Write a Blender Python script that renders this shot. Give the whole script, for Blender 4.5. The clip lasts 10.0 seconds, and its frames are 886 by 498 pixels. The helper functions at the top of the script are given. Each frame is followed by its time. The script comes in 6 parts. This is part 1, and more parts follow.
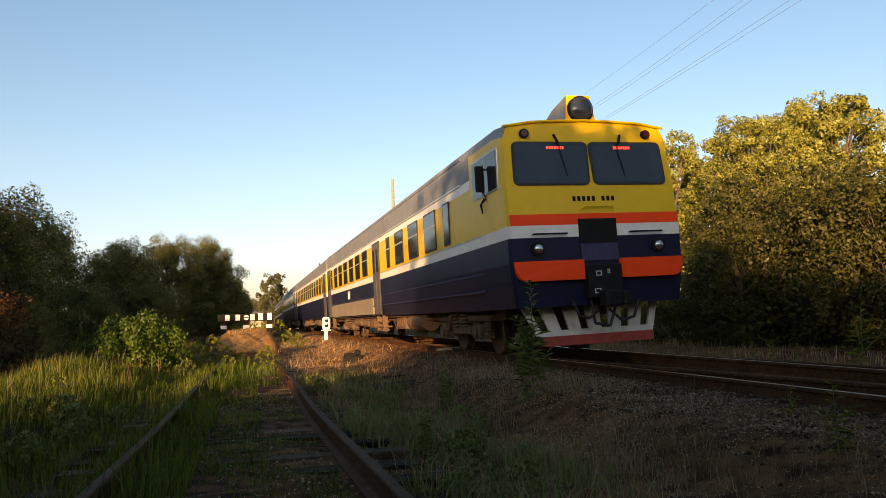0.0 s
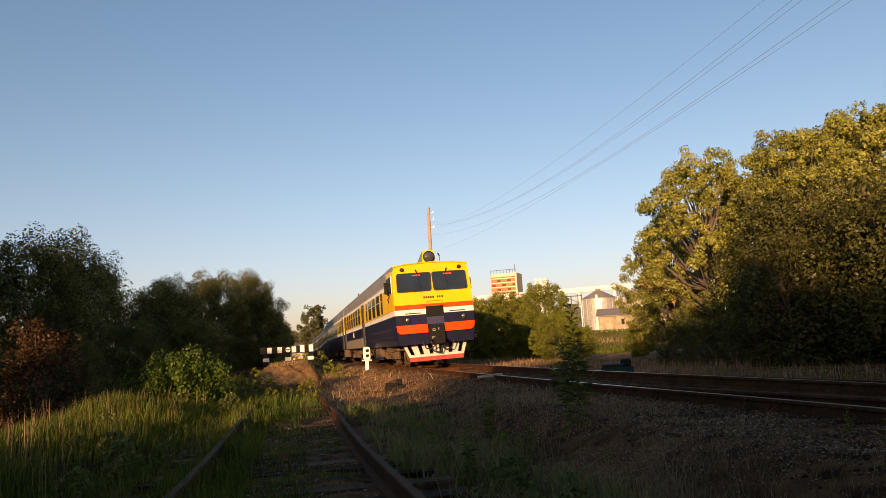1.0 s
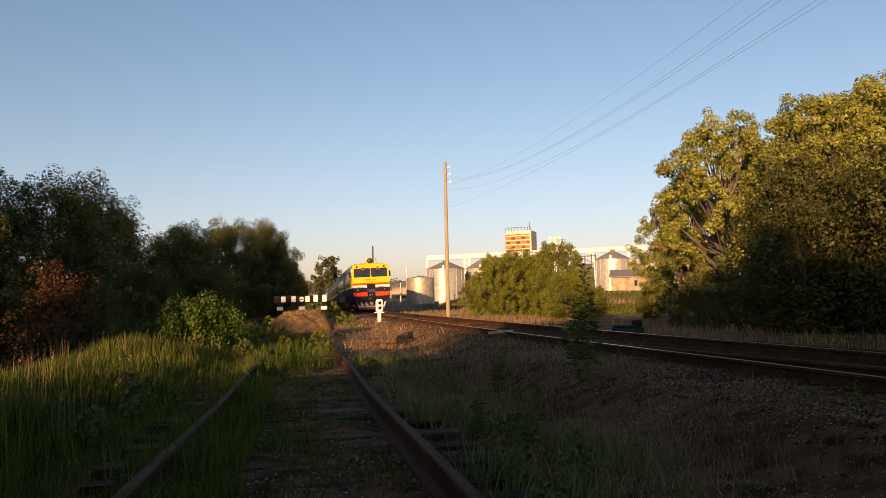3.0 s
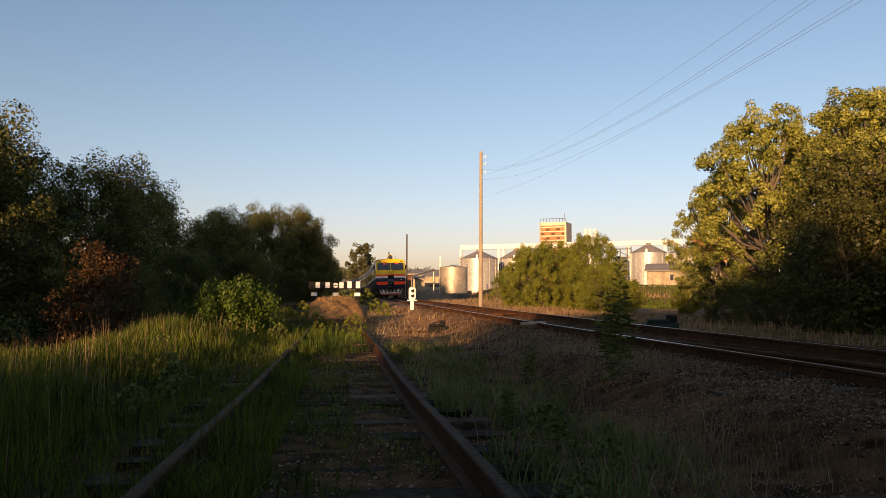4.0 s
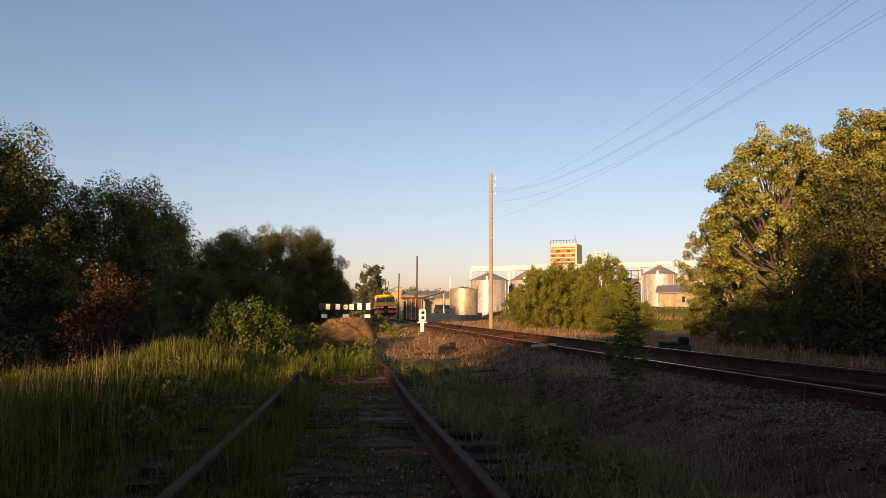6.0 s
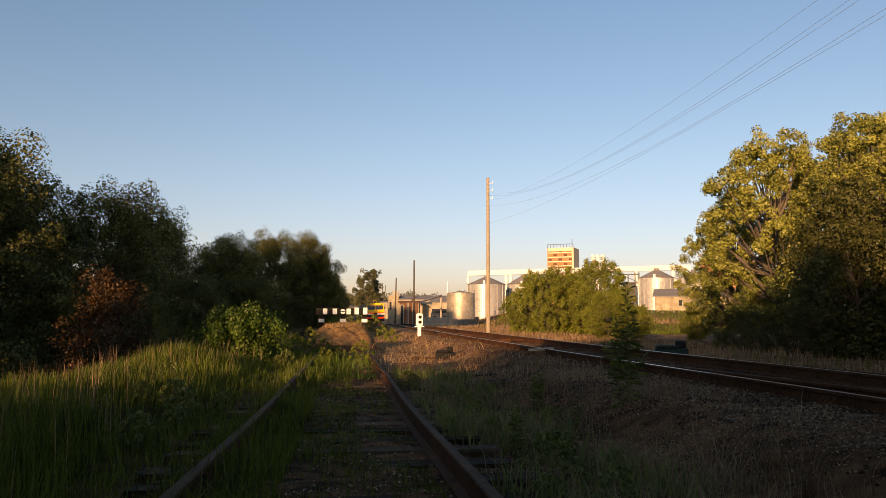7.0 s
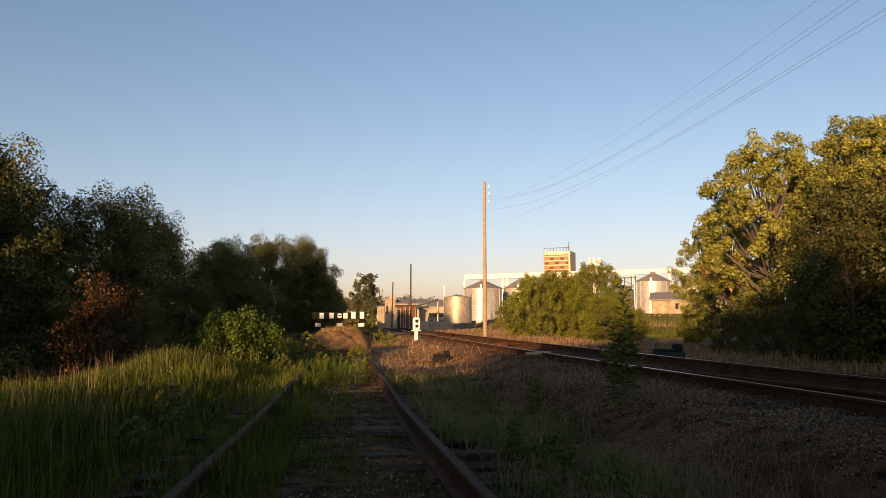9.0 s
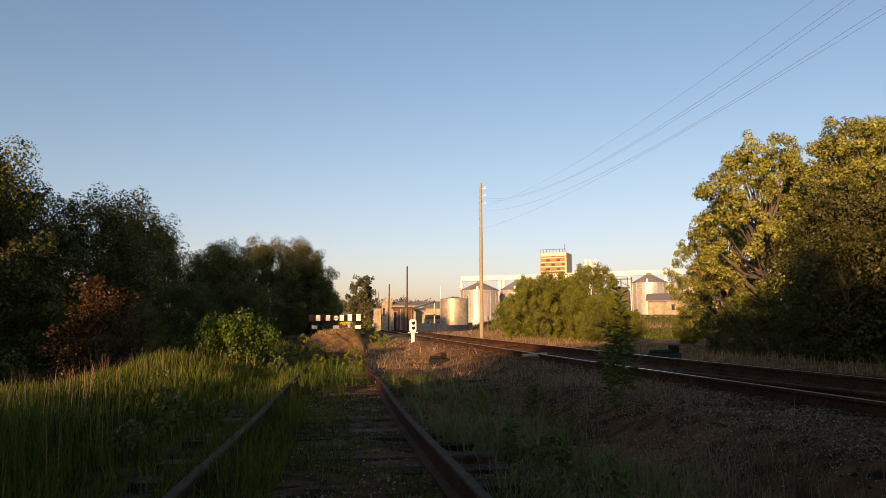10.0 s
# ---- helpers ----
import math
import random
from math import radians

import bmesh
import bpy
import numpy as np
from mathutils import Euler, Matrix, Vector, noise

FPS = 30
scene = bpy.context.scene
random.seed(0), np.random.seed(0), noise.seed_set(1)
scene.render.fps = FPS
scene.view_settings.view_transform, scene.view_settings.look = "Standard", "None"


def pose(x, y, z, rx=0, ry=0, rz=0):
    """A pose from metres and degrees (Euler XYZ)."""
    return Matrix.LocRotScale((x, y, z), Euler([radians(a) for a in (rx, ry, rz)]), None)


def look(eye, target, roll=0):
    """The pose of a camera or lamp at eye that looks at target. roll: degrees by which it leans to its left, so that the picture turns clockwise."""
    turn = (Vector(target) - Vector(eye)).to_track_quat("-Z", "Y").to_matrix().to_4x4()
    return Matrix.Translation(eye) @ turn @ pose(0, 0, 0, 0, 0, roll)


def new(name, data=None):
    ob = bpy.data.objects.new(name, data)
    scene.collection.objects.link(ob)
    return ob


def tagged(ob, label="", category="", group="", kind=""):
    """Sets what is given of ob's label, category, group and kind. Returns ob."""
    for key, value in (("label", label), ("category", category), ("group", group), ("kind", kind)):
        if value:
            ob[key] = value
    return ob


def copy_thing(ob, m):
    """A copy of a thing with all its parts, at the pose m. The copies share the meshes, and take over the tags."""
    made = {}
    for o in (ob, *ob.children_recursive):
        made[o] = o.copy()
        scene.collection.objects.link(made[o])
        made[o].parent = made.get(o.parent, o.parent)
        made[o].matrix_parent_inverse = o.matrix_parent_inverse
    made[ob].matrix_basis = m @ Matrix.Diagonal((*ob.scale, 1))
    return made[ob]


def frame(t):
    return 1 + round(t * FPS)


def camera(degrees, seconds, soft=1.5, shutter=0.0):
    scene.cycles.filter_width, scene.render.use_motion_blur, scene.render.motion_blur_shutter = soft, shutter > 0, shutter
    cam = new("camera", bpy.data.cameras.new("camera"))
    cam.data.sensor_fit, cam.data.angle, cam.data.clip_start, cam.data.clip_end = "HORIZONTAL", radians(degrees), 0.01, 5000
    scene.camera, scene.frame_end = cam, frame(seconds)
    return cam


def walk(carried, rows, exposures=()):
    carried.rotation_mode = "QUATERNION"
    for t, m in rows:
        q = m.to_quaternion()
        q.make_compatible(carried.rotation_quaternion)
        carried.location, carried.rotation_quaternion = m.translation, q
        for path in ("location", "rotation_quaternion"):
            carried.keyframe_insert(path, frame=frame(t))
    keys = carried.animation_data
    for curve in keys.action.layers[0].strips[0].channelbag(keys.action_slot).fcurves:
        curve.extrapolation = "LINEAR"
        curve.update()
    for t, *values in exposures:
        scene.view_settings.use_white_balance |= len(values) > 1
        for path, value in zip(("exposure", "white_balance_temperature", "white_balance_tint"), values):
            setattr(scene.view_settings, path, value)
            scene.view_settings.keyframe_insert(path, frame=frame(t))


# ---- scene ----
cam = camera(63.0, 10.0, soft=0.65)
EYE = 0.95
# seconds, yaw, pitch, roll of a camera on one spot
TURNS = [(0.0, -14.85, 5.38, 1.62), (0.1, -14.33, 5.05, 1.66), (0.2, -13.90, 5.09, 2.00), (0.3, -13.27, 5.21, 2.40), (0.4, -12.70, 5.42, 2.22), (0.5, -12.91, 5.88, 2.08), (0.6, -12.64, 7.24, 2.36), (0.7, -12.60, 9.62, 3.30), (0.8, -12.18, 9.46, 2.95),
         (0.9, -11.85, 8.80, 2.80), (1.0, -11.68, 7.65, 3.22), (1.1, -10.99, 6.50, 3.63), (1.2, -10.11, 5.95, 3.78), (1.3, -9.33, 6.49, 3.68),
         (1.5, -9.59, 7.22, 3.53), (1.6, -10.53, 7.04, 3.36), (1.7, -11.64, 7.04, 3.36), (1.8, -11.65, 7.10, 3.30),
         (2.0, -12.13, 5.41, 2.12), (2.5, -11.64, 4.52, 1.66), (4.0, -8.13, 3.31, -0.27), (4.5, -7.46, 4.05, -0.57),
         (5.0, -7.47, 4.61, -0.48), (5.5, -7.25, 4.84, -0.39), (7.0, -7.55, 5.36, -0.17), (7.5, -7.44, 5.61, -0.22),
         (8.0, -7.39, 6.00, -0.05), (8.5, -7.51, 5.76, 0.13), (9.0, -7.80, 5.67, -0.00), (9.5, -8.08, 5.80, -0.14), (10.0, -8.07, 5.82, 0.22)]
walk(cam, [(t, pose(0, 0, EYE, 90 + p, r, y)) for t, y, p, r in TURNS],
     exposures=[(0.0, 1.14, 8150, 22), (0.5, 0.90, 8000, 21), (1.1, 0.60, 7900, 28), (10.0, 0.60, 7900, 28)])

# ---- world, sun, exposure ----
SUN_EL, SUN_AZ = 9.0, 208.0
world = bpy.data.worlds.new("world")
scene.world = world
world.use_nodes = True
wn = world.node_tree.nodes
sky = wn.new("ShaderNodeTexSky")
sky.sky_type, sky.sun_disc = "NISHITA", False
sky.sun_elevation, sky.sun_rotation = radians(SUN_EL), radians(SUN_AZ)
sky.air_density, sky.dust_density, sky.ozone_density = 1.0, 1.0, 2.5
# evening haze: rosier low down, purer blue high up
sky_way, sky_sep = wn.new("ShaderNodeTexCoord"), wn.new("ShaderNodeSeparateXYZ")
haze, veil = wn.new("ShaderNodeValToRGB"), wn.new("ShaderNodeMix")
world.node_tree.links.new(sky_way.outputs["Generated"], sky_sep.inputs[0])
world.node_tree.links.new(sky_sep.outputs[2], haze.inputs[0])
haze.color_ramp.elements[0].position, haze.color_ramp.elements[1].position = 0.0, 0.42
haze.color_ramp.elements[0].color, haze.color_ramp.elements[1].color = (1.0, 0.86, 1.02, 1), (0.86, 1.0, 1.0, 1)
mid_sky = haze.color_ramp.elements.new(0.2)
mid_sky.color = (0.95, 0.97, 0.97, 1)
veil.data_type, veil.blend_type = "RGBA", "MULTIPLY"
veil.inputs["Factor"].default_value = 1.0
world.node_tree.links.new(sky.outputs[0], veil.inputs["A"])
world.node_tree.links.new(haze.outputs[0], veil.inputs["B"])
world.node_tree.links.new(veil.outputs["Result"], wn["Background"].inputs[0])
wn["Background"].inputs[1].default_value = 0.137
sun = new("sun", bpy.data.lights.new("sun", "SUN"))
sun.data.energy, sun.data.angle, sun.data.color = 5.0, radians(0.6), (1.0, 0.68, 0.35)
az, el = radians(SUN_AZ), radians(SUN_EL)
sun.matrix_world = look((math.sin(az) * math.cos(el) * 50, math.cos(az) * math.cos(el) * 50, math.sin(el) * 50), (0, 0, 0))


# ---- materials ----
def mat(name, dark, light, rough=0.7, metal=0.0, grain=6.0, stain=0.6, bump=0.2, coat=0.0, per="", spec=0.5):
    """Two scales of noise between two colours, with relief; per: variation by object or by island."""
    m = bpy.data.materials.new(name)
    m.use_nodes = True
    nt = m.node_tree
    n, link = nt.nodes, nt.links.new
    b = n["Principled BSDF"]
    co = n.new("ShaderNodeTexCoord")
    fine, broad = n.new("ShaderNodeTexNoise"), n.new("ShaderNodeTexNoise")
    fine.inputs["Scale"].default_value, fine.inputs["Detail"].default_value = grain, 6.0
    broad.inputs["Scale"].default_value, broad.inputs["Detail"].default_value = stain, 3.0
    for k in (fine, broad):
        link(co.outputs["Object"], k.inputs["Vector"])
    mix = n.new("ShaderNodeMath")
    mix.operation = "MULTIPLY_ADD"
    link(fine.outputs[0], mix.inputs[0])
    mix.inputs[1].default_value = 0.6
    half = n.new("ShaderNodeMath")
    half.operation = "MULTIPLY"
    half.inputs[1].default_value = 0.4
    link(broad.outputs[0], half.inputs[0])
    link(half.outputs[0], mix.inputs[2])
    last = mix
    if per:
        rnd = n.new("ShaderNodeObjectInfo" if per == "object" else "ShaderNodeNewGeometry")
        add = n.new("ShaderNodeMath")
        add.operation = "MULTIPLY_ADD"
        link(rnd.outputs["Random" if per == "object" else "Random Per Island"], add.inputs[0])
        add.inputs[1].default_value = 0.5
        sub = n.new("ShaderNodeMath")
        sub.operation = "SUBTRACT"
        link(mix.outputs[0], sub.inputs[0])
        sub.inputs[1].default_value = 0.25
        link(sub.outputs[0], add.inputs[2])
        last = add
    ramp = n.new("ShaderNodeValToRGB")
    ramp.color_ramp.elements[0].position, ramp.color_ramp.elements[1].position = 0.3, 0.7
    ramp.color_ramp.elements[0].color, ramp.color_ramp.elements[1].color = (*dark, 1), (*light, 1)
    link(last.outputs[0], ramp.inputs[0])
    link(ramp.outputs[0], b.inputs["Base Color"])
    b.inputs["Roughness"].default_value, b.inputs["Metallic"].default_value = rough, metal
    b.inputs["Coat Weight"].default_value, b.inputs["Specular IOR Level"].default_value = coat, spec
    if bump:
        bp = n.new("ShaderNodeBump")
        bp.inputs["Strength"].default_value, bp.inputs["Distance"].default_value = bump, 0.02
        link(fine.outputs[0], bp.inputs["Height"])
        link(bp.outputs[0], b.inputs["Normal"])
    return m


def leaf_mat(name, dark, light, through_light=0.35, gloss=0.016):
    m = bpy.data.materials.new(name)
    m.use_nodes = True
    nt = m.node_tree
    n, link = nt.nodes, nt.links.new
    n.remove(n["Principled BSDF"])
    geo, co, tex = n.new("ShaderNodeNewGeometry"), n.new("ShaderNodeTexCoord"), n.new("ShaderNodeTexNoise")
    tex.inputs["Scale"].default_value = 0.7
    link(co.outputs["Object"], tex.inputs["Vector"])
    add = n.new("ShaderNodeMath")
    add.operation = "MULTIPLY_ADD"
    link(geo.outputs["Random Per Island"], add.inputs[0])
    add.inputs[1].default_value = 0.55
    link(tex.outputs[0], add.inputs[2])
    ramp = n.new("ShaderNodeValToRGB")
    ramp.color_ramp.elements[0].position, ramp.color_ramp.elements[1].position = 0.4, 1.1 / 1.2
    ramp.color_ramp.elements[0].color, ramp.color_ramp.elements[1].color = (*dark, 1), (*light, 1)
    link(add.outputs[0], ramp.inputs[0])
    d, tr, gl = n.new("ShaderNodeBsdfDiffuse"), n.new("ShaderNodeBsdfTranslucent"), n.new("ShaderNodeBsdfGlossy")
    gl.inputs["Roughness"].default_value = 0.45
    for k in (d, tr):
        link(ramp.outputs[0], k.inputs["Color"])
    m1, m2 = n.new("ShaderNodeMixShader"), n.new("ShaderNodeMixShader")
    m1.inputs[0].default_value, m2.inputs[0].default_value = through_light, gloss
    link(d.outputs[0], m1.inputs[1])
    link(tr.outputs[0], m1.inputs[2])
    link(m1.outputs[0], m2.inputs[1])
    link(gl.outputs[0], m2.inputs[2])
    link(m2.outputs[0], n["Material Output"].inputs[0])
    return m


YELLOW = mat("yellow paint", (0.66, 0.405, 0.004), (0.77, 0.49, 0.009), 0.42, grain=3, stain=0.5, bump=0.03, coat=0.05, spec=0.35)
ORANGE = mat("orange paint", (0.94, 0.050, 0.004), (1.0, 0.072, 0.006), 0.5, grain=3, bump=0.03, spec=0.25)
WHITE = mat("white paint", (0.62, 0.60, 0.56), (0.80, 0.79, 0.76), 0.45, grain=5, stain=0.8, bump=0.03)
NAVY = mat("navy paint", (0.006, 0.007, 0.024), (0.012, 0.014, 0.044), 0.42, grain=3, bump=0.03, spec=0.2)
ROOFGREY = mat("grey roof paint", (0.13, 0.135, 0.145), (0.25, 0.255, 0.26), 0.55, grain=3, stain=0.4, bump=0.05)
GREYBROWN = mat("dusty grey panel", (0.16, 0.13, 0.10), (0.26, 0.22, 0.17), 0.6, grain=5, bump=0.05)
DOORGREY = mat("dusty door paint", (0.05, 0.045, 0.05), (0.10, 0.09, 0.09), 0.55, grain=5, bump=0.05)
GLASS = mat("dark cab glass", (0.018, 0.022, 0.027), (0.035, 0.042, 0.05), 0.06, grain=2, bump=0.0)
WINDSCREEN = mat("cab windscreen glass", (0.007, 0.011, 0.018), (0.022, 0.030, 0.040), 0.04, grain=1.5, bump=0.0)
RUBBER = mat("black rubber", (0.008, 0.008, 0.008), (0.02, 0.02, 0.02), 0.6, grain=20, bump=0.05)
UNDER = mat("dirty running gear", (0.030, 0.018, 0.011), (0.15, 0.085, 0.048), 0.75, grain=12, bump=0.3)
LAMPGLASS = mat("lamp glass", (0.42, 0.42, 0.40), (0.66, 0.66, 0.63), 0.10, metal=0.9, grain=10, bump=0.1)
RAILTOP = mat("worn rail head", (0.15, 0.12, 0.10), (0.46, 0.42, 0.39), 0.30, metal=0.9, grain=20, bump=0.05)
RUST = mat("rusty rail steel", (0.020, 0.010, 0.005), (0.115, 0.050, 0.023), 0.8, metal=0.1, grain=25, stain=2, bump=0.4, spec=0.1)
SLEEPER = mat("old sleeper timber", (0.020, 0.012, 0.007), (0.13, 0.080, 0.047), 0.9, grain=14, stain=2, bump=0.6, per="object", spec=0.1)
BALLAST = mat("ballast stone", (0.024, 0.014, 0.008), (0.13, 0.074, 0.042), 0.9, grain=14, stain=2, bump=0.3, per="island", spec=0.1)
EARTH = mat("bare earth", (0.10, 0.052, 0.021), (0.34, 0.20, 0.088), 0.95, grain=9, stain=1.2, bump=0.6, spec=0.1)
STRAW = leaf_mat("pale straw", (0.16, 0.10, 0.045), (0.46, 0.31, 0.15))
GRAVEL = mat("pale gravel", (0.050, 0.031, 0.020), (0.36, 0.245, 0.165), 0.9, grain=14, stain=2, bump=0.3, per="island", spec=0.1)
BARK = mat("bark", (0.05, 0.038, 0.028), (0.17, 0.135, 0.10), 0.9, grain=8, bump=0.6)
DARKPOLE = mat("dark brown pole wood", (0.03, 0.022, 0.016), (0.09, 0.066, 0.045), 0.85, grain=10, bump=0.4)
POLEWOOD = mat("weathered pole wood", (0.20, 0.16, 0.11), (0.40, 0.33, 0.24), 0.85, grain=10, bump=0.4)
SILO = mat("galvanised sheet", (0.33, 0.31, 0.28), (0.58, 0.56, 0.51), 0.42, metal=0.5, grain=2, stain=0.3, bump=0.02)
STEELTANK = mat("bare tank steel", (0.24, 0.20, 0.15), (0.54, 0.47, 0.37), 0.48, metal=0.40, grain=3, stain=0.8, bump=0.02)
BRICKRED = mat("red brick", (0.26, 0.11, 0.05), (0.46, 0.22, 0.11), 0.9, grain=6, stain=0.5, bump=0.2)
PLASTER = mat("cream plaster", (0.50, 0.42, 0.28), (0.70, 0.60, 0.44), 0.9, grain=3, stain=0.3, bump=0.1)
CONCRETE = mat("old concrete", (0.22, 0.19, 0.15), (0.44, 0.39, 0.31), 0.9, grain=5, stain=0.5, bump=0.2)
SLATE = mat("grey sheet roof", (0.13, 0.12, 0.11), (0.24, 0.22, 0.20), 0.8, grain=4, stain=0.5, bump=0.1)
RUSTSHED = mat("rusty sheet", (0.06, 0.028, 0.016), (0.16, 0.07, 0.036), 0.85, grain=4, stain=0.6, bump=0.2)
BLACKPAINT = mat("black paint", (0.006, 0.006, 0.006), (0.014, 0.013, 0.012), 0.8, grain=10, bump=0.1, spec=0.2)
SIGNWHITE = mat("white sign enamel", (0.66, 0.66, 0.64), (0.82, 0.82, 0.80), 0.5, grain=12, bump=0.05)
GREENBOX = mat("dark green paint", (0.008, 0.018, 0.014), (0.02, 0.034, 0.027), 0.7, grain=12, bump=0.1, spec=0.2)
WIRE = mat("wire", (0.30, 0.31, 0.33), (0.42, 0.43, 0.45), 0.5, metal=0.5, bump=0.0)
LEAF_R = leaf_mat("willow leaves", (0.048, 0.060, 0.012), (0.30, 0.305, 0.062), 0.24, 0.03)
LEAF_L = leaf_mat("alder leaves", (0.022, 0.032, 0.010), (0.155, 0.150, 0.040), 0.25)
# leaf colour darkened to stand in for shade below the willows
LEAF_SHADE = leaf_mat("shade-dark undergrowth leaves", (0.016, 0.023, 0.007), (0.080, 0.080, 0.022), 0.2)
LEAF_B = leaf_mat("bush leaves", (0.036, 0.054, 0.010), (0.205, 0.222, 0.034), 0.22)
LEAF_G = leaf_mat("broad green leaves", (0.024, 0.050, 0.008), (0.092, 0.145, 0.020))
LEAF_RED = leaf_mat("reddish leaves", (0.022, 0.018, 0.008), (0.080, 0.040, 0.016), 0.2)
LEAF_FAR = leaf_mat("far woods", (0.04, 0.05, 0.025), (0.12, 0.12, 0.05))
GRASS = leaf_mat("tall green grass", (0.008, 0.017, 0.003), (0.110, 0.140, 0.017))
DRYGRASS = leaf_mat("dry grass", (0.060, 0.038, 0.020), (0.34, 0.225, 0.125))
WEED = leaf_mat("weed leaves", (0.045, 0.070, 0.018), (0.18, 0.20, 0.055))


# ---- makers ----
def mesh_of(name, bm, material, smooth=False):
    me = bpy.data.meshes.new(name)
    bm.normal_update()
    bm.to_mesh(me)
    bm.free()
    for m in (material if isinstance(material, (list, tuple)) else [material]):
        me.materials.append(m)
    if smooth:
        me.shade_smooth()
    return me


def part(name, bm, material, parent, label="", smooth=False):
    ob = new(name, mesh_of(name, bm, material, smooth))
    ob.parent = parent
    if label:
        ob["label"] = label
    return ob


def shared(name, me, parent, m=None):
    ob = new(name, me)
    ob.parent = parent
    if m is not None:
        ob.matrix_basis = m
    return ob


def box(bm, x0, x1, y0, y1, z0, z1, bevel=0.0, mi=0):
    r = bmesh.ops.create_cube(bm, size=1.0, matrix=Matrix.Translation(((x0 + x1) / 2, (y0 + y1) / 2, (z0 + z1) / 2)) @ Matrix.Diagonal((x1 - x0, y1 - y0, z1 - z0, 1)))
    faces = {f for v in r["verts"] for f in v.link_faces}
    for f in faces:
        f.material_index = mi
    if bevel:
        bmesh.ops.bevel(bm, geom=list({e for f in faces for e in f.edges}), offset=bevel, segments=2, affect="EDGES", profile=0.5)
    return bm


def boxed(*a, **k):
    return box(bmesh.new(), *a, **k)


def rod(bm, a, b, r0, r1=None, n=8, mi=0):
    """A tapered round bar from a to b."""
    a, b = Vector(a), Vector(b)
    d = b - a
    q = Vector((0, 0, 1)).rotation_difference(d).to_matrix().to_4x4()
    r = bmesh.ops.create_cone(bm, cap_ends=True, segments=n, radius1=r0, radius2=r0 if r1 is None else r1, depth=d.length,
                              matrix=Matrix.Translation((a + b) / 2) @ q)
    for f in {f for v in r["verts"] for f in v.link_faces}:
        f.material_index = mi
    return bm


def empty(name, label, category, group="", kind=""):
    return tagged(new(name), label, category, group, kind)


def raw_mesh(name, verts, faces, material):
    """verts n x 3, faces n x 3 or n x 4 arrays."""
    me = bpy.data.meshes.new(name)
    k = faces.shape[1]
    me.vertices.add(len(verts))
    me.vertices.foreach_set("co", np.asarray(verts, np.float32).ravel())
    me.loops.add(faces.size)
    me.loops.foreach_set("vertex_index", faces.astype(np.int32).ravel())
    me.polygons.add(len(faces))
    me.polygons.foreach_set("loop_start", np.arange(0, faces.size, k, dtype=np.int32))
    me.materials.append(material)
    me.update(calc_edges=True)
    return me


# ---- the lie of the land ----
def smooth_step(a, b, v):
    t = np.clip((v - a) / (b - a), 0, 1)
    return t * t * (3 - 2 * t)


MAIN = [(-51.6, 4.644), (-25.8, 5.504), (0, 5.891), (6.88, 5.831), (12.04, 5.659), (18.92, 5.538), (27.52, 5.47), (47.3, 5.418), (68.8, 5.418), (90.3, 5.418), (107.5, 5.375), (120.4, 5.117), (133.3, 4.472), (150.5, 3.096), (172, 0.688), (197.8, -2.924), (258, -13.76), (361.2, -37.84)]
_my, _mx = np.array([p[0] for p in MAIN], float), np.array([p[1] for p in MAIN], float)
_slope = np.gradient(_mx, _my)


def main_x(y):
    """The main track's centre line, a smooth curve through MAIN."""
    y = np.asarray(y, float)
    i = np.clip(np.searchsorted(_my, y) - 1, 0, len(_my) - 2)
    h = _my[i + 1] - _my[i]
    t = (y - _my[i]) / h
    return ((2 * t**3 - 3 * t**2 + 1) * _mx[i] + (t**3 - 2 * t**2 + t) * h * _slope[i]
            + (-2 * t**3 + 3 * t**2) * _mx[i + 1] + (t**3 - t**2) * h * _slope[i + 1])


def main_z(y):
    """Height of the main track's rail heads."""
    return 0.22 - 0.0185 * np.maximum(np.asarray(y, float) - 75.0, 0) * smooth_step(75.0, 92.0, np.asarray(y, float))


SIDE_X, SIDE_END = -0.07, 42.0


def side_z(y):
    """Height of the siding's rail heads."""
    y = np.asarray(y, float)
    return -0.009 * np.clip(y - 3.5, 0, 40) + 0.09 * (1 - smooth_step(2.5, 9.5, y))


def wobble(x, y, s, seed=0.0):
    return (np.sin(x * s * 1.7 + y * s * 0.9 + seed) + np.sin(x * s * -0.8 + y * s * 1.9 + 2.1 + seed) + np.sin(x * s * 2.9 + y * s * 2.3 + 4.0 * seed)) / 3


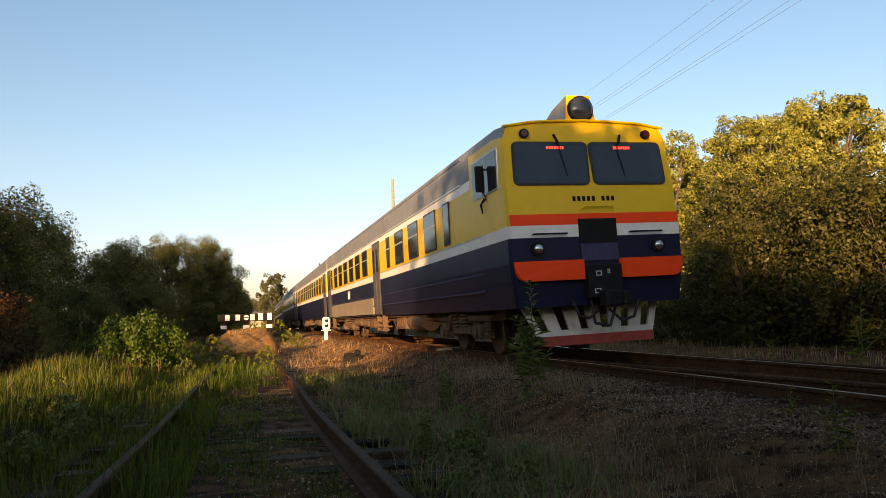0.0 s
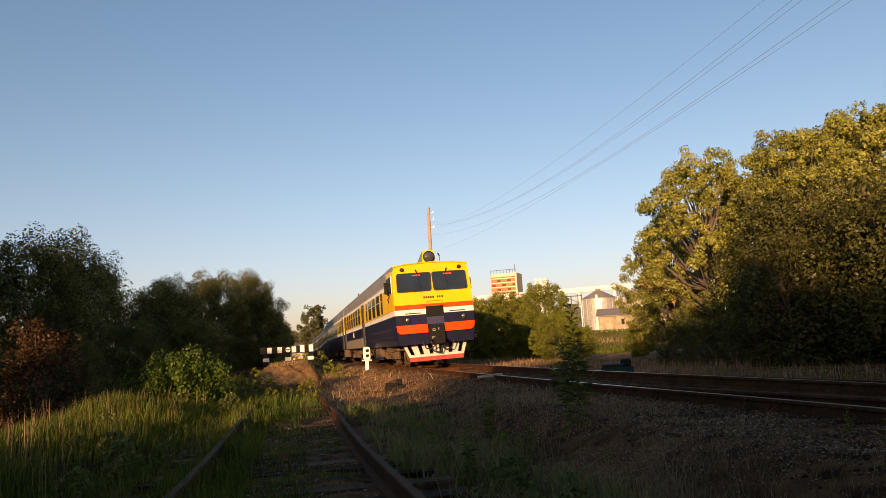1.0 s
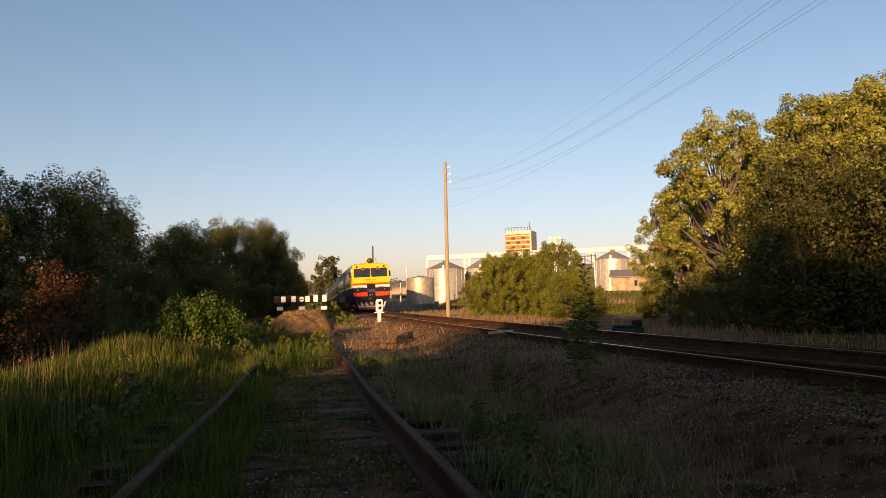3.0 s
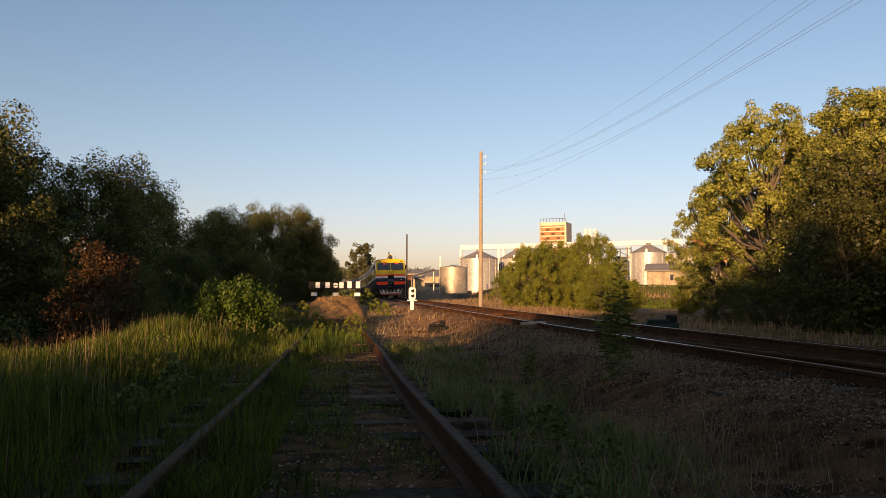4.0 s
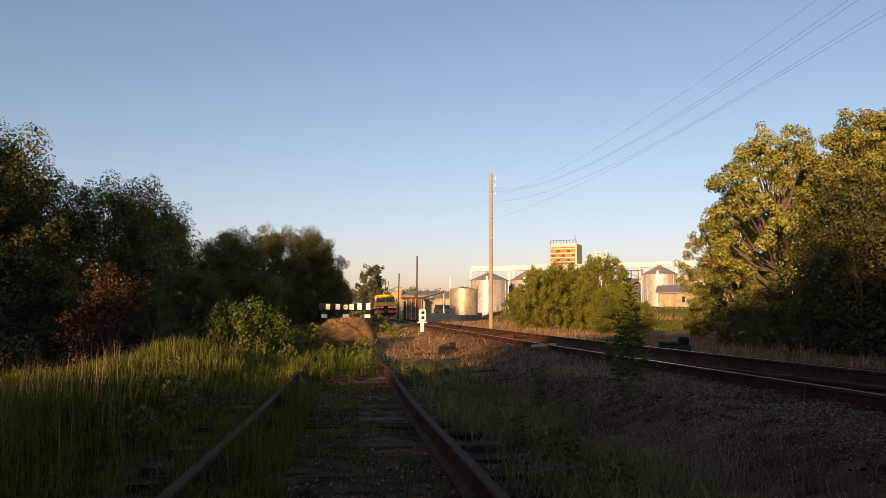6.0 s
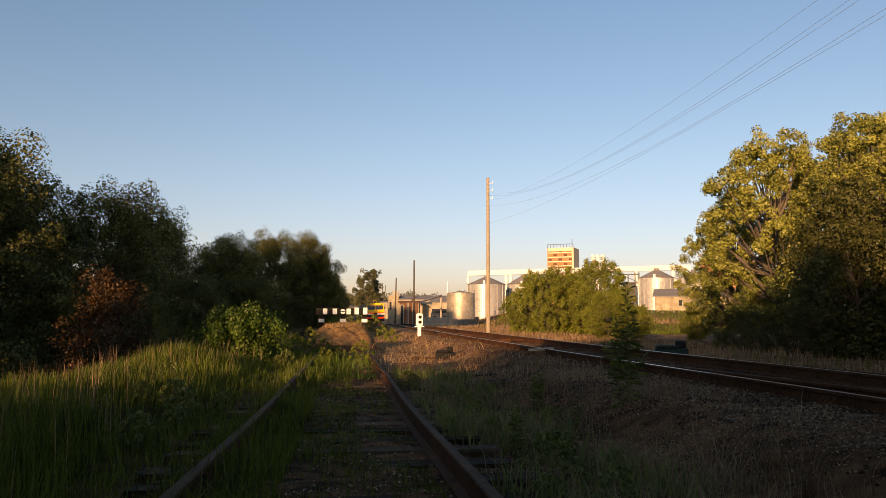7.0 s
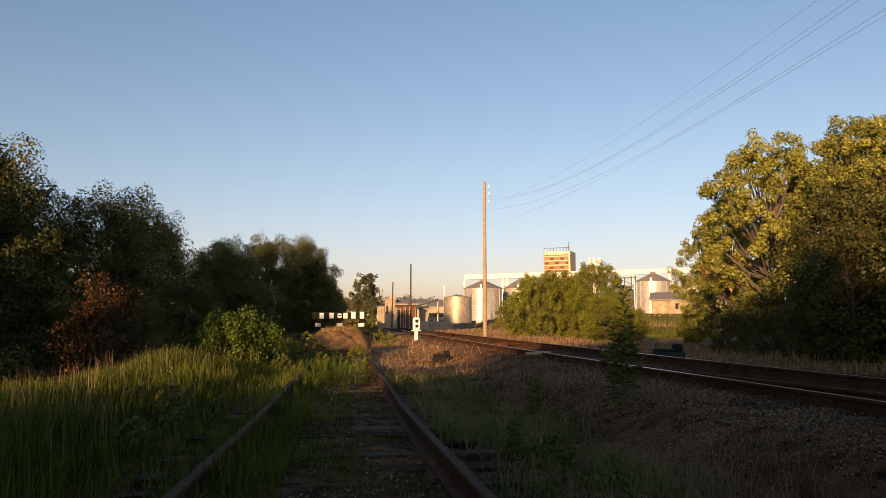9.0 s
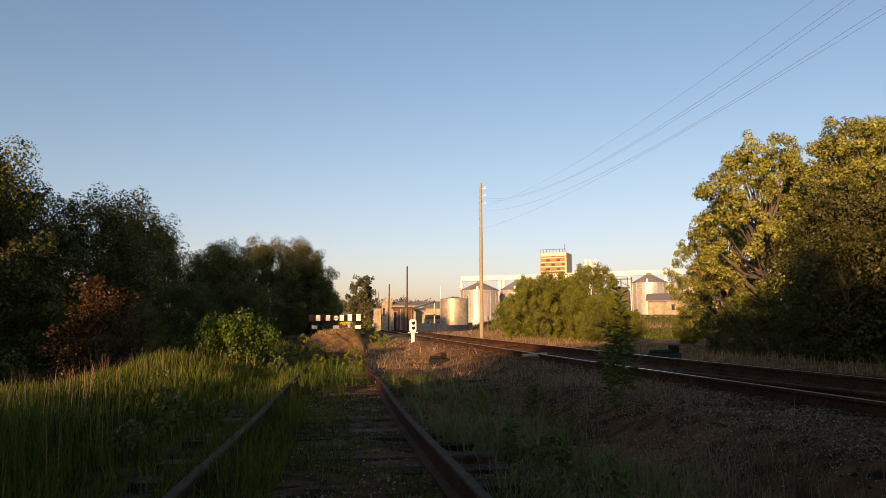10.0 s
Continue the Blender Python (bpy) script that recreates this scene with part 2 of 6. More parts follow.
def land(x, y):
    """Height of the ground."""
    x, y = np.asarray(x, float), np.asarray(y, float)
    z = -0.30 + 0.03 * wobble(x, y, 0.9) + 0.018 * wobble(x, y, 3.1, 1.0) + 0.010 * wobble(x, y, 8.3, 2.0) + 0.006 * wobble(x, y, 17.0, 5.0)
    z = z + 0.175 * smooth_step(2.2, 4.8, x) * (1 - smooth_step(60, 110, y))
    side = np.exp(-((x - SIDE_X) / 1.5) ** 4)
    z = z * (1 - side) + side * (side_z(y) - 0.183 + 0.020 * wobble(x, y, 4.0) + 0.012 * wobble(x, y, 9.0, 2.2))
    off = x - main_x(y)
    wide = 0.75 * np.exp(-((y - 8.8) / 4.6) ** 4)
    bed = 1 - smooth_step(1.5 + wide, 2.7 + wide, np.abs(off))
    z = z * (1 - bed) + bed * (main_z(y) - 0.168 + 0.012 * wobble(x, y, 5.0))
    z = z + 0.22 * np.exp(-((x + 3.6) / 1.2) ** 2) * smooth_step(4, 12, y) * (1 - smooth_step(24, 34, y))
    z = z - 2.4 * smooth_step(-4.1, -8.5, x) * smooth_step(-30, 0, y) * (1 - smooth_step(60, 120, y))
    z = z + 0.98 * np.exp(-((x + 0.12) / 1.2) ** 6 - (np.where(y < 29.2, y - 29.2, (y - 29.2) * 0.45) / 1.55) ** 2) + 0.10 * wobble(x, y, 1.6, 3) * np.exp(-((x + 0.3) / 2.0) ** 2 - ((y - 28) / 4) ** 2)
    z = z - 0.7 * smooth_step(70, 110, y) * (1 - bed) * (1 - smooth_step(200, 400, y)) * (1 - smooth_step(8, 20, x))
    z = z + 2.0 * smooth_step(14, 26, x) * smooth_step(45, 90, y)
    return z


def graded(stops):
    """Coordinates whose step changes from stop to stop: (value, step)."""
    out = [stops[0][0]]
    for (a, s), (b, e) in zip(stops, stops[1:]):
        v = a
        while v < b:
            v += s + (e - s) * (v - a) / (b - a)
            out.append(min(v, b))
    return np.unique(np.array(out))


def build_ground():
    xs = graded([(-1500, 250), (-100, 20), (-20, 1.0), (-7, 0.22), (0.8, 0.12), (5.5, 0.10), (8, 0.2), (12, 0.25), (30, 1.2), (110, 20), (1500, 250)])
    ys = graded([(-600, 150), (-60, 10), (-6, 0.6), (1, 0.10), (12, 0.12), (30, 0.25), (60, 0.8), (140, 4), (400, 40), (3000, 500)])
    gx, gy = np.meshgrid(xs, ys)
    verts = np.stack([gx.ravel(), gy.ravel(), land(gx, gy).ravel()], 1)
    w = len(xs)
    i = (np.arange(len(ys) - 1)[:, None] * w + np.arange(w - 1)[None, :]).ravel()
    me = raw_mesh("ground", verts, np.stack([i, i + 1, i + w + 1, i + w], 1), ground_material())
    me.shade_smooth()
    tagged(new("ground", me), "uneven brown earth and gravel with grass beside rails", "ground", kind="structure")


def ground_material():
    m = mat("trackside earth", (0.022, 0.0088, 0.0033), (0.170, 0.076, 0.033), 0.95, grain=5, stain=0.5, bump=0.9, spec=0.06)
    nt = m.node_tree
    n, link = nt.nodes, nt.links.new
    b = n["Principled BSDF"]
    earth = b.inputs["Base Color"].links[0].from_socket
    earth.node.color_ramp.elements[0].position, earth.node.color_ramp.elements[1].position = 0.40, 0.64
    geo, sep = n.new("ShaderNodeNewGeometry"), n.new("ShaderNodeSeparateXYZ")
    link(geo.outputs["Position"], sep.inputs[0])
    patch = n.new("ShaderNodeTexNoise")
    patch.inputs["Scale"].default_value, patch.inputs["Detail"].default_value = 0.35, 5
    link(geo.outputs["Position"], patch.inputs["Vector"])
    add = n.new("ShaderNodeMath")
    add.operation = "MULTIPLY_ADD"
    link(patch.outputs[0], add.inputs[0])
    add.inputs[1].default_value = 9.0
    link(sep.outputs[0], add.inputs[2])
    rng = n.new("ShaderNodeMapRange")
    rng.inputs["From Min"].default_value, rng.inputs["From Max"].default_value = 1.0, 4.5
    rng.inputs["To Min"].default_value, rng.inputs["To Max"].default_value = 0.85, 0.0
    link(add.outputs[0], rng.inputs["Value"])
    green = n.new("ShaderNodeRGB")
    green.outputs[0].default_value = (0.014, 0.016, 0.005, 1)
    mix = n.new("ShaderNodeMix")
    mix.data_type = "RGBA"
    link(rng.outputs[0], mix.inputs["Factor"])
    link(earth, mix.inputs["A"])
    link(green.outputs[0], mix.inputs["B"])
    # low sunlight round the crossing painted in as paler, more orange earth
    far = n.new("ShaderNodeMapRange")
    far.inputs["From Min"].default_value, far.inputs["From Max"].default_value = 13.0, 22.0
    far.inputs["To Max"].default_value = 0.9
    shift = n.new("ShaderNodeMath")
    shift.operation = "MULTIPLY_ADD"
    link(patch.outputs[0], shift.inputs[0])
    shift.inputs[1].default_value = 14.0
    link(sep.outputs[1], shift.inputs[2])
    less = n.new("ShaderNodeMath")
    less.operation = "SUBTRACT"
    link(shift.outputs[0], less.inputs[0])
    less.inputs[1].default_value = 7.0
    link(less.outputs[0], far.inputs["Value"])
    near = n.new("ShaderNodeMapRange")
    near.inputs["From Min"].default_value, near.inputs["From Max"].default_value = -1.0, 1.5
    link(sep.outputs[0], near.inputs["Value"])
    both_ways = n.new("ShaderNodeMath")
    both_ways.operation = "MULTIPLY"
    link(far.outputs[0], both_ways.inputs[0])
    link(near.outputs[0], both_ways.inputs[1])
    sun_tone, sun_mix = n.new("ShaderNodeValToRGB"), n.new("ShaderNodeMix")
    sun_tone.color_ramp.elements[0].position, sun_tone.color_ramp.elements[1].position = 0.35, 0.65
    sun_tone.color_ramp.elements[0].color, sun_tone.color_ramp.elements[1].color = (0.10, 0.048, 0.020, 1), (0.36, 0.205, 0.10, 1)
    tone_noise = n.new("ShaderNodeTexNoise")
    tone_noise.inputs["Scale"].default_value, tone_noise.inputs["Detail"].default_value = 2.2, 6
    link(geo.outputs["Position"], tone_noise.inputs["Vector"])
    link(tone_noise.outputs[0], sun_tone.inputs[0])
    sun_mix.data_type = "RGBA"
    link(both_ways.outputs[0], sun_mix.inputs["Factor"])
    link(mix.outputs["Result"], sun_mix.inputs["A"])
    link(sun_tone.outputs[0], sun_mix.inputs["B"])
    link(sun_mix.outputs["Result"], b.inputs["Base Color"])
    return m


build_ground()


# ---- tracks ----
def rail_mesh(name, line, width_scale=1.0):
    """A rail of I section along a list of points on its head; slot 1 is the running surface."""
    sec = [(-0.066, -0.18), (-0.066, -0.168), (-0.012, -0.148), (-0.010, -0.045), (-0.036, -0.034), (-0.036, -0.008), (-0.028, 0.0),
           (0.028, 0.0), (0.036, -0.008), (0.036, -0.034), (0.010, -0.045), (0.012, -0.148), (0.066, -0.168), (0.066, -0.18)]
    bm = bmesh.new()
    rings = []
    for i, p in enumerate(line):
        a, b = line[max(i - 1, 0)], line[min(i + 1, len(line) - 1)]
        d = (b - a).normalized()
        s = Vector((d.y, -d.x, 0)).normalized()
        rings.append([bm.verts.new(p + s * x * width_scale + Vector((0, 0, z))) for x, z in sec])
    k = len(sec)
    for r, q in zip(rings, rings[1:]):
        for j in range(k):
            f = bm.faces.new((r[j], r[(j + 1) % k], q[(j + 1) % k], q[j]))
            f.material_index = 1 if j == 6 else 0
    bm.faces.new(rings[0]), bm.faces.new(rings[-1][::-1])
    bmesh.ops.recalc_face_normals(bm, faces=bm.faces)
    return bm


def sleeper_mesh(seed):
    rnd = random.Random(seed)
    bm = boxed(-1.36, 1.36, -0.115, 0.115, -0.14, 0.0, bevel=0.012)
    for v in bm.verts:
        v.co += Vector((rnd.uniform(-0.02, 0.02), rnd.uniform(-0.012, 0.012), rnd.uniform(-0.012, 0.006)))
    return mesh_of("sleeper", bm, SLEEPER)


SLEEPERS = [sleeper_mesh(i) for i in range(6)]
RAIL_OLD = mat("dull old rail head", (0.028, 0.017, 0.010), (0.105, 0.058, 0.032), 0.85, spec=0.12, grain=25, stain=2, bump=0.2)


def build_siding():
    t = empty("siding_track", "old rusty siding track with worn timber sleepers in grass", "railway track", kind="structure")
    for s, nm in ((-0.797, "rail"), (0.797, "rail")):
        pts = [Vector((SIDE_X + s + 0.012 * math.sin(y * 0.5 + s), y, float(side_z(y)))) for y in np.arange(-6, 23.7, 0.8)]
        part(nm, rail_mesh(nm, pts), [RUST, RAIL_OLD], t, "rusty steel rail")
    rnd = random.Random(3)
    y = -5.7
    while y < 23.6:
        shared("sleeper", SLEEPERS[rnd.randrange(6)], t, pose(SIDE_X + rnd.uniform(-0.06, 0.06), y, float(side_z(y)) - 0.172 + rnd.choice((0.0, 0.0, -0.012, -0.03)) + rnd.uniform(-0.008, 0.008), rnd.uniform(-1, 1), 0, rnd.uniform(-2.5, 2.5)))
        y += 0.62 + rnd.uniform(-0.05, 0.05)


CANT = 0.025


def build_main():
    t = empty("main_track", "main railway track with shiny rail heads on ballast", "railway track", kind="structure")
    for s in (-1, 1):
        pts = []
        for y in list(np.arange(-30, 60, 1.5)) + list(np.arange(60, 300, 6)):
            a = float(main_x(y + 0.5) - main_x(y - 0.5))
            pts.append(Vector((float(main_x(y)) + s * 0.797, y - s * 0.797 * a, float(main_z(y)) + s * CANT)))
        part("rail", rail_mesh("rail", pts), [RUST, RAILTOP], t, "steel rail with a shiny head")
    rnd = random.Random(4)
    y = -8.0
    while y < 110:
        a = math.degrees(math.atan(float(main_x(y + 0.5) - main_x(y - 0.5))))
        shared("sleeper", SLEEPERS[rnd.randrange(6)], t, pose(float(main_x(y)), y, float(main_z(y)) - 0.17, 0, -math.degrees(CANT / 0.8), -a + rnd.uniform(-1, 1)))
        y += 0.6
    # the switch: two curved rails that part from the straight ones towards the near end
    for x0, y1 in ((-0.70, 15.0), (0.797, 12.2)):
        pts = []
        for y in np.arange(-4.0, y1 + 0.01, 0.8):
            part_way = 0.0062 * max(0.0, 15.0 - y) ** 2
            pts.append(Vector((float(main_x(y)) + x0 + part_way, y, float(main_z(y)) + CANT * max(-1.0, min(1.0, (x0 + part_way) / 0.797)) - 0.004)))
        part("switch_rail", rail_mesh("switch_rail", pts), [RUST, RAIL_OLD], t, "dull curved rail of the switch")
    for k in range(11):
        y = 4.9 + 0.66 * k
        shared("sleeper", SLEEPERS[k % 6], t, pose(float(main_x(y)) - 0.92 + rnd.uniform(-0.2, 0.15), y + 0.02, float(main_z(y)) - 0.165, 0, -0.6, rnd.uniform(-1.5, 1.5)))
    # long switch timbers reaching out on the near side
    for k in range(7):
        y = 12.2 + 0.7 * k
        x = float(main_x(y)) - 2.15 + rnd.uniform(-0.15, 0.15)
        shared("sleeper", SLEEPERS[k % 6], t, pose(x, y, float(land(x - 0.5, y)) + 0.05, 0, -4, rnd.uniform(-4, 4)))


build_siding()
build_main()


# ---- plants ----
def leaves_mesh(name, centres, size, material, rng, up=0.3, aspect=0.6, out=None):
    """Many small four-cornered leaves, one island each."""
    n = len(centres)
    nor = rng.normal(size=(n, 3))
    nor[:, 2] += up
    if out is not None:
        nor = nor * 0.6 + out * 1.1
    nor /= np.linalg.norm(nor, axis=1)[:, None]
    ref = rng.normal(size=(n, 3))
    u = np.cross(nor, ref)
    u /= np.linalg.norm(u, axis=1)[:, None]
    v = np.cross(nor, u)
    s = (size * rng.uniform(0.6, 1.3, n))[:, None]
    quad = np.stack([centres - u * s * 0.5, centres - v * s * 0.5 * aspect, centres + u * s * 0.5, centres + v * s * 0.5 * aspect], 1).reshape(-1, 3)
    return raw_mesh(name, quad, np.arange(4 * n).reshape(n, 4), material)


def tree(name, label, category, height, spread, leaves, size, material, seed, trunk=0.16, base=0.12, lobes=26, lean=0.0, kind="", group="", tall=1.0, clump=1.0):
    """A trunk with limbs and an uneven crown of leaf clumps around the limb ends."""
    rng = np.random.default_rng(seed)
    rnd = random.Random(seed)
    top = empty(name, label, category, group, kind)
    bm = bmesh.new()
    p, pts = Vector((0, 0, -0.3)), []
    steps = 7
    for i in range(steps + 1):
        pts.append(p.copy())
        p = p + Vector((rnd.uniform(-0.05, 0.05) * height + lean * height / steps, rnd.uniform(-0.05, 0.05) * height, height * 0.82 / steps))
    for i in range(steps):
        rod(bm, pts[i], pts[i + 1], trunk * (1 - i / steps * 0.85), trunk * (1 - (i + 1) / steps * 0.85), 7)
    ends = []
    for k in range(lobes):
        h = base + (1 - base) * (k + rnd.random()) / lobes
        i = min(int(h * 0.85 * steps), steps - 1)
        a = pts[i]
        ang = k * 2.4 + rnd.uniform(-0.5, 0.5)
        prof = math.sin(math.pi * min(max((h - base * 0.6) / (1.08 - base * 0.6), 0), 1) ** (0.75 * tall)) ** 0.7
        r = spread * prof * rnd.uniform(0.45, 1.0)
        e = Vector((pts[i].x + math.cos(ang) * r, pts[i].y + math.sin(ang) * r, h * height * rnd.uniform(0.93, 1.0)))
        ends.append((e, spread * rnd.uniform(0.15, 0.31) * clump))
        mid = a.lerp(e, 0.5) + Vector((0, 0, -0.06 * height * rnd.random()))
        rod(bm, a, mid, trunk * 0.32, trunk * 0.2, 5)
        rod(bm, mid, e, trunk * 0.2, trunk * 0.06, 5)
    part("trunk", bm, BARK, top)
    cents, outs = [], []
    per = leaves // len(ends)
    for e, r in ends:
        sub = rng.normal(size=(7, 3))
        sub = sub / np.linalg.norm(sub, axis=1)[:, None] * r * rng.uniform(0.45, 1.05, (7, 1))
        which = rng.integers(0, 7, per)
        d = rng.normal(size=(per, 3))
        d = d / np.linalg.norm(d, axis=1)[:, None] * (r * 0.46 * rng.uniform(0.25, 1.0, per) ** 0.5)[:, None]
        c = np.array(e) + sub[which] + d
        cents.append(c)
        o = d / np.linalg.norm(d, axis=1)[:, None] + 0.5 * sub[which] / r
        outs.append(o)
    c, o = np.concatenate(cents), np.concatenate(outs)
    above = c[:, 2] > 0.05
    crown = new("crown", leaves_mesh("crown", c[above], size, material, rng, out=o[above]))
    crown.parent = top
    return top


def place(ob, x, y, rz=0.0, s=1.0, sz=None):
    ob.matrix_basis = Matrix.LocRotScale((x, y, float(land(x, y)) - 0.05), Euler((0, 0, radians(rz))), (s, s, sz or s))
    return ob


def again(ob, x, y, rz, s, sz=None):
    c = copy_thing(ob, Matrix.Identity(4))
    return place(c, x, y, rz, s, sz)


def on_sight(px, depth):
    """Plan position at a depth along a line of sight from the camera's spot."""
    a = math.radians(7.8) + math.atan((px - 784) / 1277.8)
    r = depth / math.cos(math.atan((px - 784) / 1277.8))
    return r * math.sin(a), r * math.cos(a)


# trees on the far side of the main track
willow = tree("tree", "broad willow with yellow-green leaves lit by low sun", "tree", 9.0, 3.6, 70000, 0.122, LEAF_R, 11, trunk=0.2, lobes=115, clump=0.60)
place(willow, *on_sight(1372, 27), 20, 0.89)
willow_b = tree("tree", "tall willow with thin grey limbs and yellow-green leaves", "tree", 10.5, 4.3, 80000, 0.122, LEAF_R, 12, trunk=0.22, lobes=130, clump=0.60)
place(willow_b, *on_sight(1555, 25), 80, 0.78)
again(willow, *on_sight(1700, 25), 200, 1.0)
again(willow_b, *on_sight(1285, 34), 140, 0.62)
again(willow, *on_sight(1462, 32), 300, 0.96)
again(willow_b, *on_sight(1640, 34), 20, 1.05)
# trees below the bank on the near side of the siding
alder = tree("tree", "dark round-topped alder in the shade of a wood", "tree", 9.5, 3.6, 88000, 0.118, LEAF_L, 21, trunk=0.2, lobes=90, base=0.05, clump=1.2)
place(alder, *on_sight(-48, 27), 0, 1.07)
alder_b = tree("tree", "dense dark alder with limbs down to the ground", "tree", 9.0, 3.8, 88000, 0.118, LEAF_L, 22, trunk=0.2, lobes=90, base=0.04, clump=1.2)
place(alder_b, *on_sight(168, 36), 30, 1.07)
again(alder, *on_sight(268, 44), 120, 1.04)
again(alder_b, *on_sight(405, 55), 200, 0.955)
again(alder, *on_sight(480, 62), 60, 0.975)
again(alder_b, *on_sight(548, 68), 300, 0.94)
again(alder, *on_sight(340, 40), 250, 0.60)
again(alder_b, *on_sight(385, 52), 130, 1.02)
again(alder, *on_sight(440, 50), 15, 0.55)
again(alder_b, *on_sight(230, 32), 80, 0.5)
# added at the edge of view to shade the trees beyond
again(alder_b, -15.0, 28, 80, 0.95)
again(alder, *on_sight(10, 34), 80, 0.95)
# row added to shade the far train, mostly hidden by nearer trees
for x, y, q in ((-3.8, 80, 0.85), (-4.5, 90, 0.85), (-3.7, 99, 0.82), (-3.4, 110, 0.85), (-3.6, 121, 0.9), (-5, 132, 0.95), (-3.4, 141, 0.95), (-3.0, 149, 0.95), (-3.4, 158, 0.95), (-4.4, 168, 1.0), (-6.5, 180, 1.05)):
    again(alder if int(y) % 2 else alder_b, 0.86 * x, 0.86 * y, 17 * y, 0.86 * q)
# undergrowth before the willows, with the shade there put into its leaf colour
under = tree("bush", "leafy undergrowth bush below the willows, coloured dark for shade", "bush", 5.2, 2.6, 15000, 0.13, LEAF_SHADE, 24, trunk=0.07, lobes=60, base=0.01, clump=1.3)
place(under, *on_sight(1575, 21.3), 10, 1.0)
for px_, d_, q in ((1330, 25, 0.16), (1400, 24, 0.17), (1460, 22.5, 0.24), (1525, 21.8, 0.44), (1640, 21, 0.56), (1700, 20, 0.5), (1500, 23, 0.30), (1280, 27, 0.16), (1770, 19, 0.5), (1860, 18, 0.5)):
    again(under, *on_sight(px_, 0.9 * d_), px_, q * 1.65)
# bushes in the middle distance
bush = tree("bush", "large sunlit bush with yellow-green leaves beyond the track", "bush", 4.6, 2.5, 64000, 0.080, LEAF_B, 31, trunk=0.08, lobes=130, base=0.02, clump=0.75)
place(bush, *on_sight(966, 44), 0, 0.82)
again(bush, *on_sight(1006, 45), 310, 0.90)
again(bush, *on_sight(1040, 46), 100, 0.99)
again(bush, *on_sight(922, 46), 200, 0.70)
again(bush, *on_sight(1068, 34), 60, 0.50)
again(bush, *on_sight(1222, 36), 60, 0.34)
again(bush, *on_sight(1112, 36), 160, 0.36)
# far side trees
birch = tree("tree", "slender pale-green tree standing alone in the distance", "tree", 7.6, 2.5, 13000, 0.24, LEAF_FAR, 41, trunk=0.12, lobes=46, base=0.05, clump=1.1)
place(birch, *on_sight(650, 200), 0, 1.95)
# unseen trees added to the south to shade the foreground and block skylight
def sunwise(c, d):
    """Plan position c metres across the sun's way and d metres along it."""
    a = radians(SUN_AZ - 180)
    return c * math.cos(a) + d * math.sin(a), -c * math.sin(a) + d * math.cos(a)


shade_tree = tree("tree", "dense dark alder, unseen, added to cast shade", "tree", 9.5, 3.7, 7000, 0.36, LEAF_L, 23, trunk=0.2, lobes=60, base=0.03, clump=1.4)
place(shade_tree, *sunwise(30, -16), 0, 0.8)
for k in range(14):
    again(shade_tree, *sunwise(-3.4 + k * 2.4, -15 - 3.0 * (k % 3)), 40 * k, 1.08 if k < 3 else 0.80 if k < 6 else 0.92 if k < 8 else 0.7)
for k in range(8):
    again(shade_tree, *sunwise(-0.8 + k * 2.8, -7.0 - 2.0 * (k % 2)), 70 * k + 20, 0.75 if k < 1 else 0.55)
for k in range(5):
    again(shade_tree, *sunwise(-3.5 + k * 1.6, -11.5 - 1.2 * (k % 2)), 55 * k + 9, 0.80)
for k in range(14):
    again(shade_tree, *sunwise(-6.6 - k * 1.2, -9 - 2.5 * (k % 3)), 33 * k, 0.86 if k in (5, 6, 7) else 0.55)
# more of them added along the bank, out of view, to shade the alders
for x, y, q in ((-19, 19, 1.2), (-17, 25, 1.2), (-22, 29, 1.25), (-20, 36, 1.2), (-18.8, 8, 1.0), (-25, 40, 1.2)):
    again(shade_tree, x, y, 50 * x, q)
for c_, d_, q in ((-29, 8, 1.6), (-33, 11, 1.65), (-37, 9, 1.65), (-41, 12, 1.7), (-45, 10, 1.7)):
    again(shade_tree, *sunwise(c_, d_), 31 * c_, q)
# two more added out of view on the far side to block skylight
for x, y, q in ((18, 6, 1.0), (17, -3, 1.0)):
    again(shade_tree, x, y, 30 * y, q)
# ---- the train ----
LEVELS = [(1.64, 0.95), (1.71, 1.42), (1.74, 1.74), (1.74, 2.18), (1.74, 2.40), (1.74, 2.60), (1.73, 3.42), (1.71, 3.62), (1.70, 4.10), (1.62, 4.31), (1.08, 4.40), (0.52, 4.43), (0.0, 4.445)]
ALU = mat("bare aluminium trim", (0.40, 0.40, 0.39), (0.62, 0.61, 0.60), 0.4, metal=0.5, grain=10, bump=0.03)
BODY = [NAVY, WHITE, YELLOW, ROOFGREY, ORANGE, BLACKPAINT]
REDLED = bpy.data.materials.new("red led")
REDLED.use_nodes = True
REDLED.node_tree.nodes["Principled BSDF"].inputs["Base Color"].default_value = (0.3, 0.01, 0.01, 1)
REDLED.node_tree.nodes["Principled BSDF"].inputs["Emission Color"].default_value = (1.0, 0.05, 0.03, 1)
REDLED.node_tree.nodes["Principled BSDF"].inputs["Emission Strength"].default_value = 1.6
MARKER = mat("red marker glass", (0.04, 0.004, 0.003), (0.10, 0.010, 0.008), 0.15, grain=10, bump=0.0)


def rake(z):
    """How far the cab's front stands back at height z."""
    return -0.11 * max(0.0, z - 2.45) - 0.12 * max(0.0, 1.3 - z)


def body_bands(cab):
    """Materials of the bands between LEVELS along the side."""
    return [0, 0, 0, 1, 2, 2, 2 if cab else 1, 2 if cab else 3, 3, 3, 3, 3]


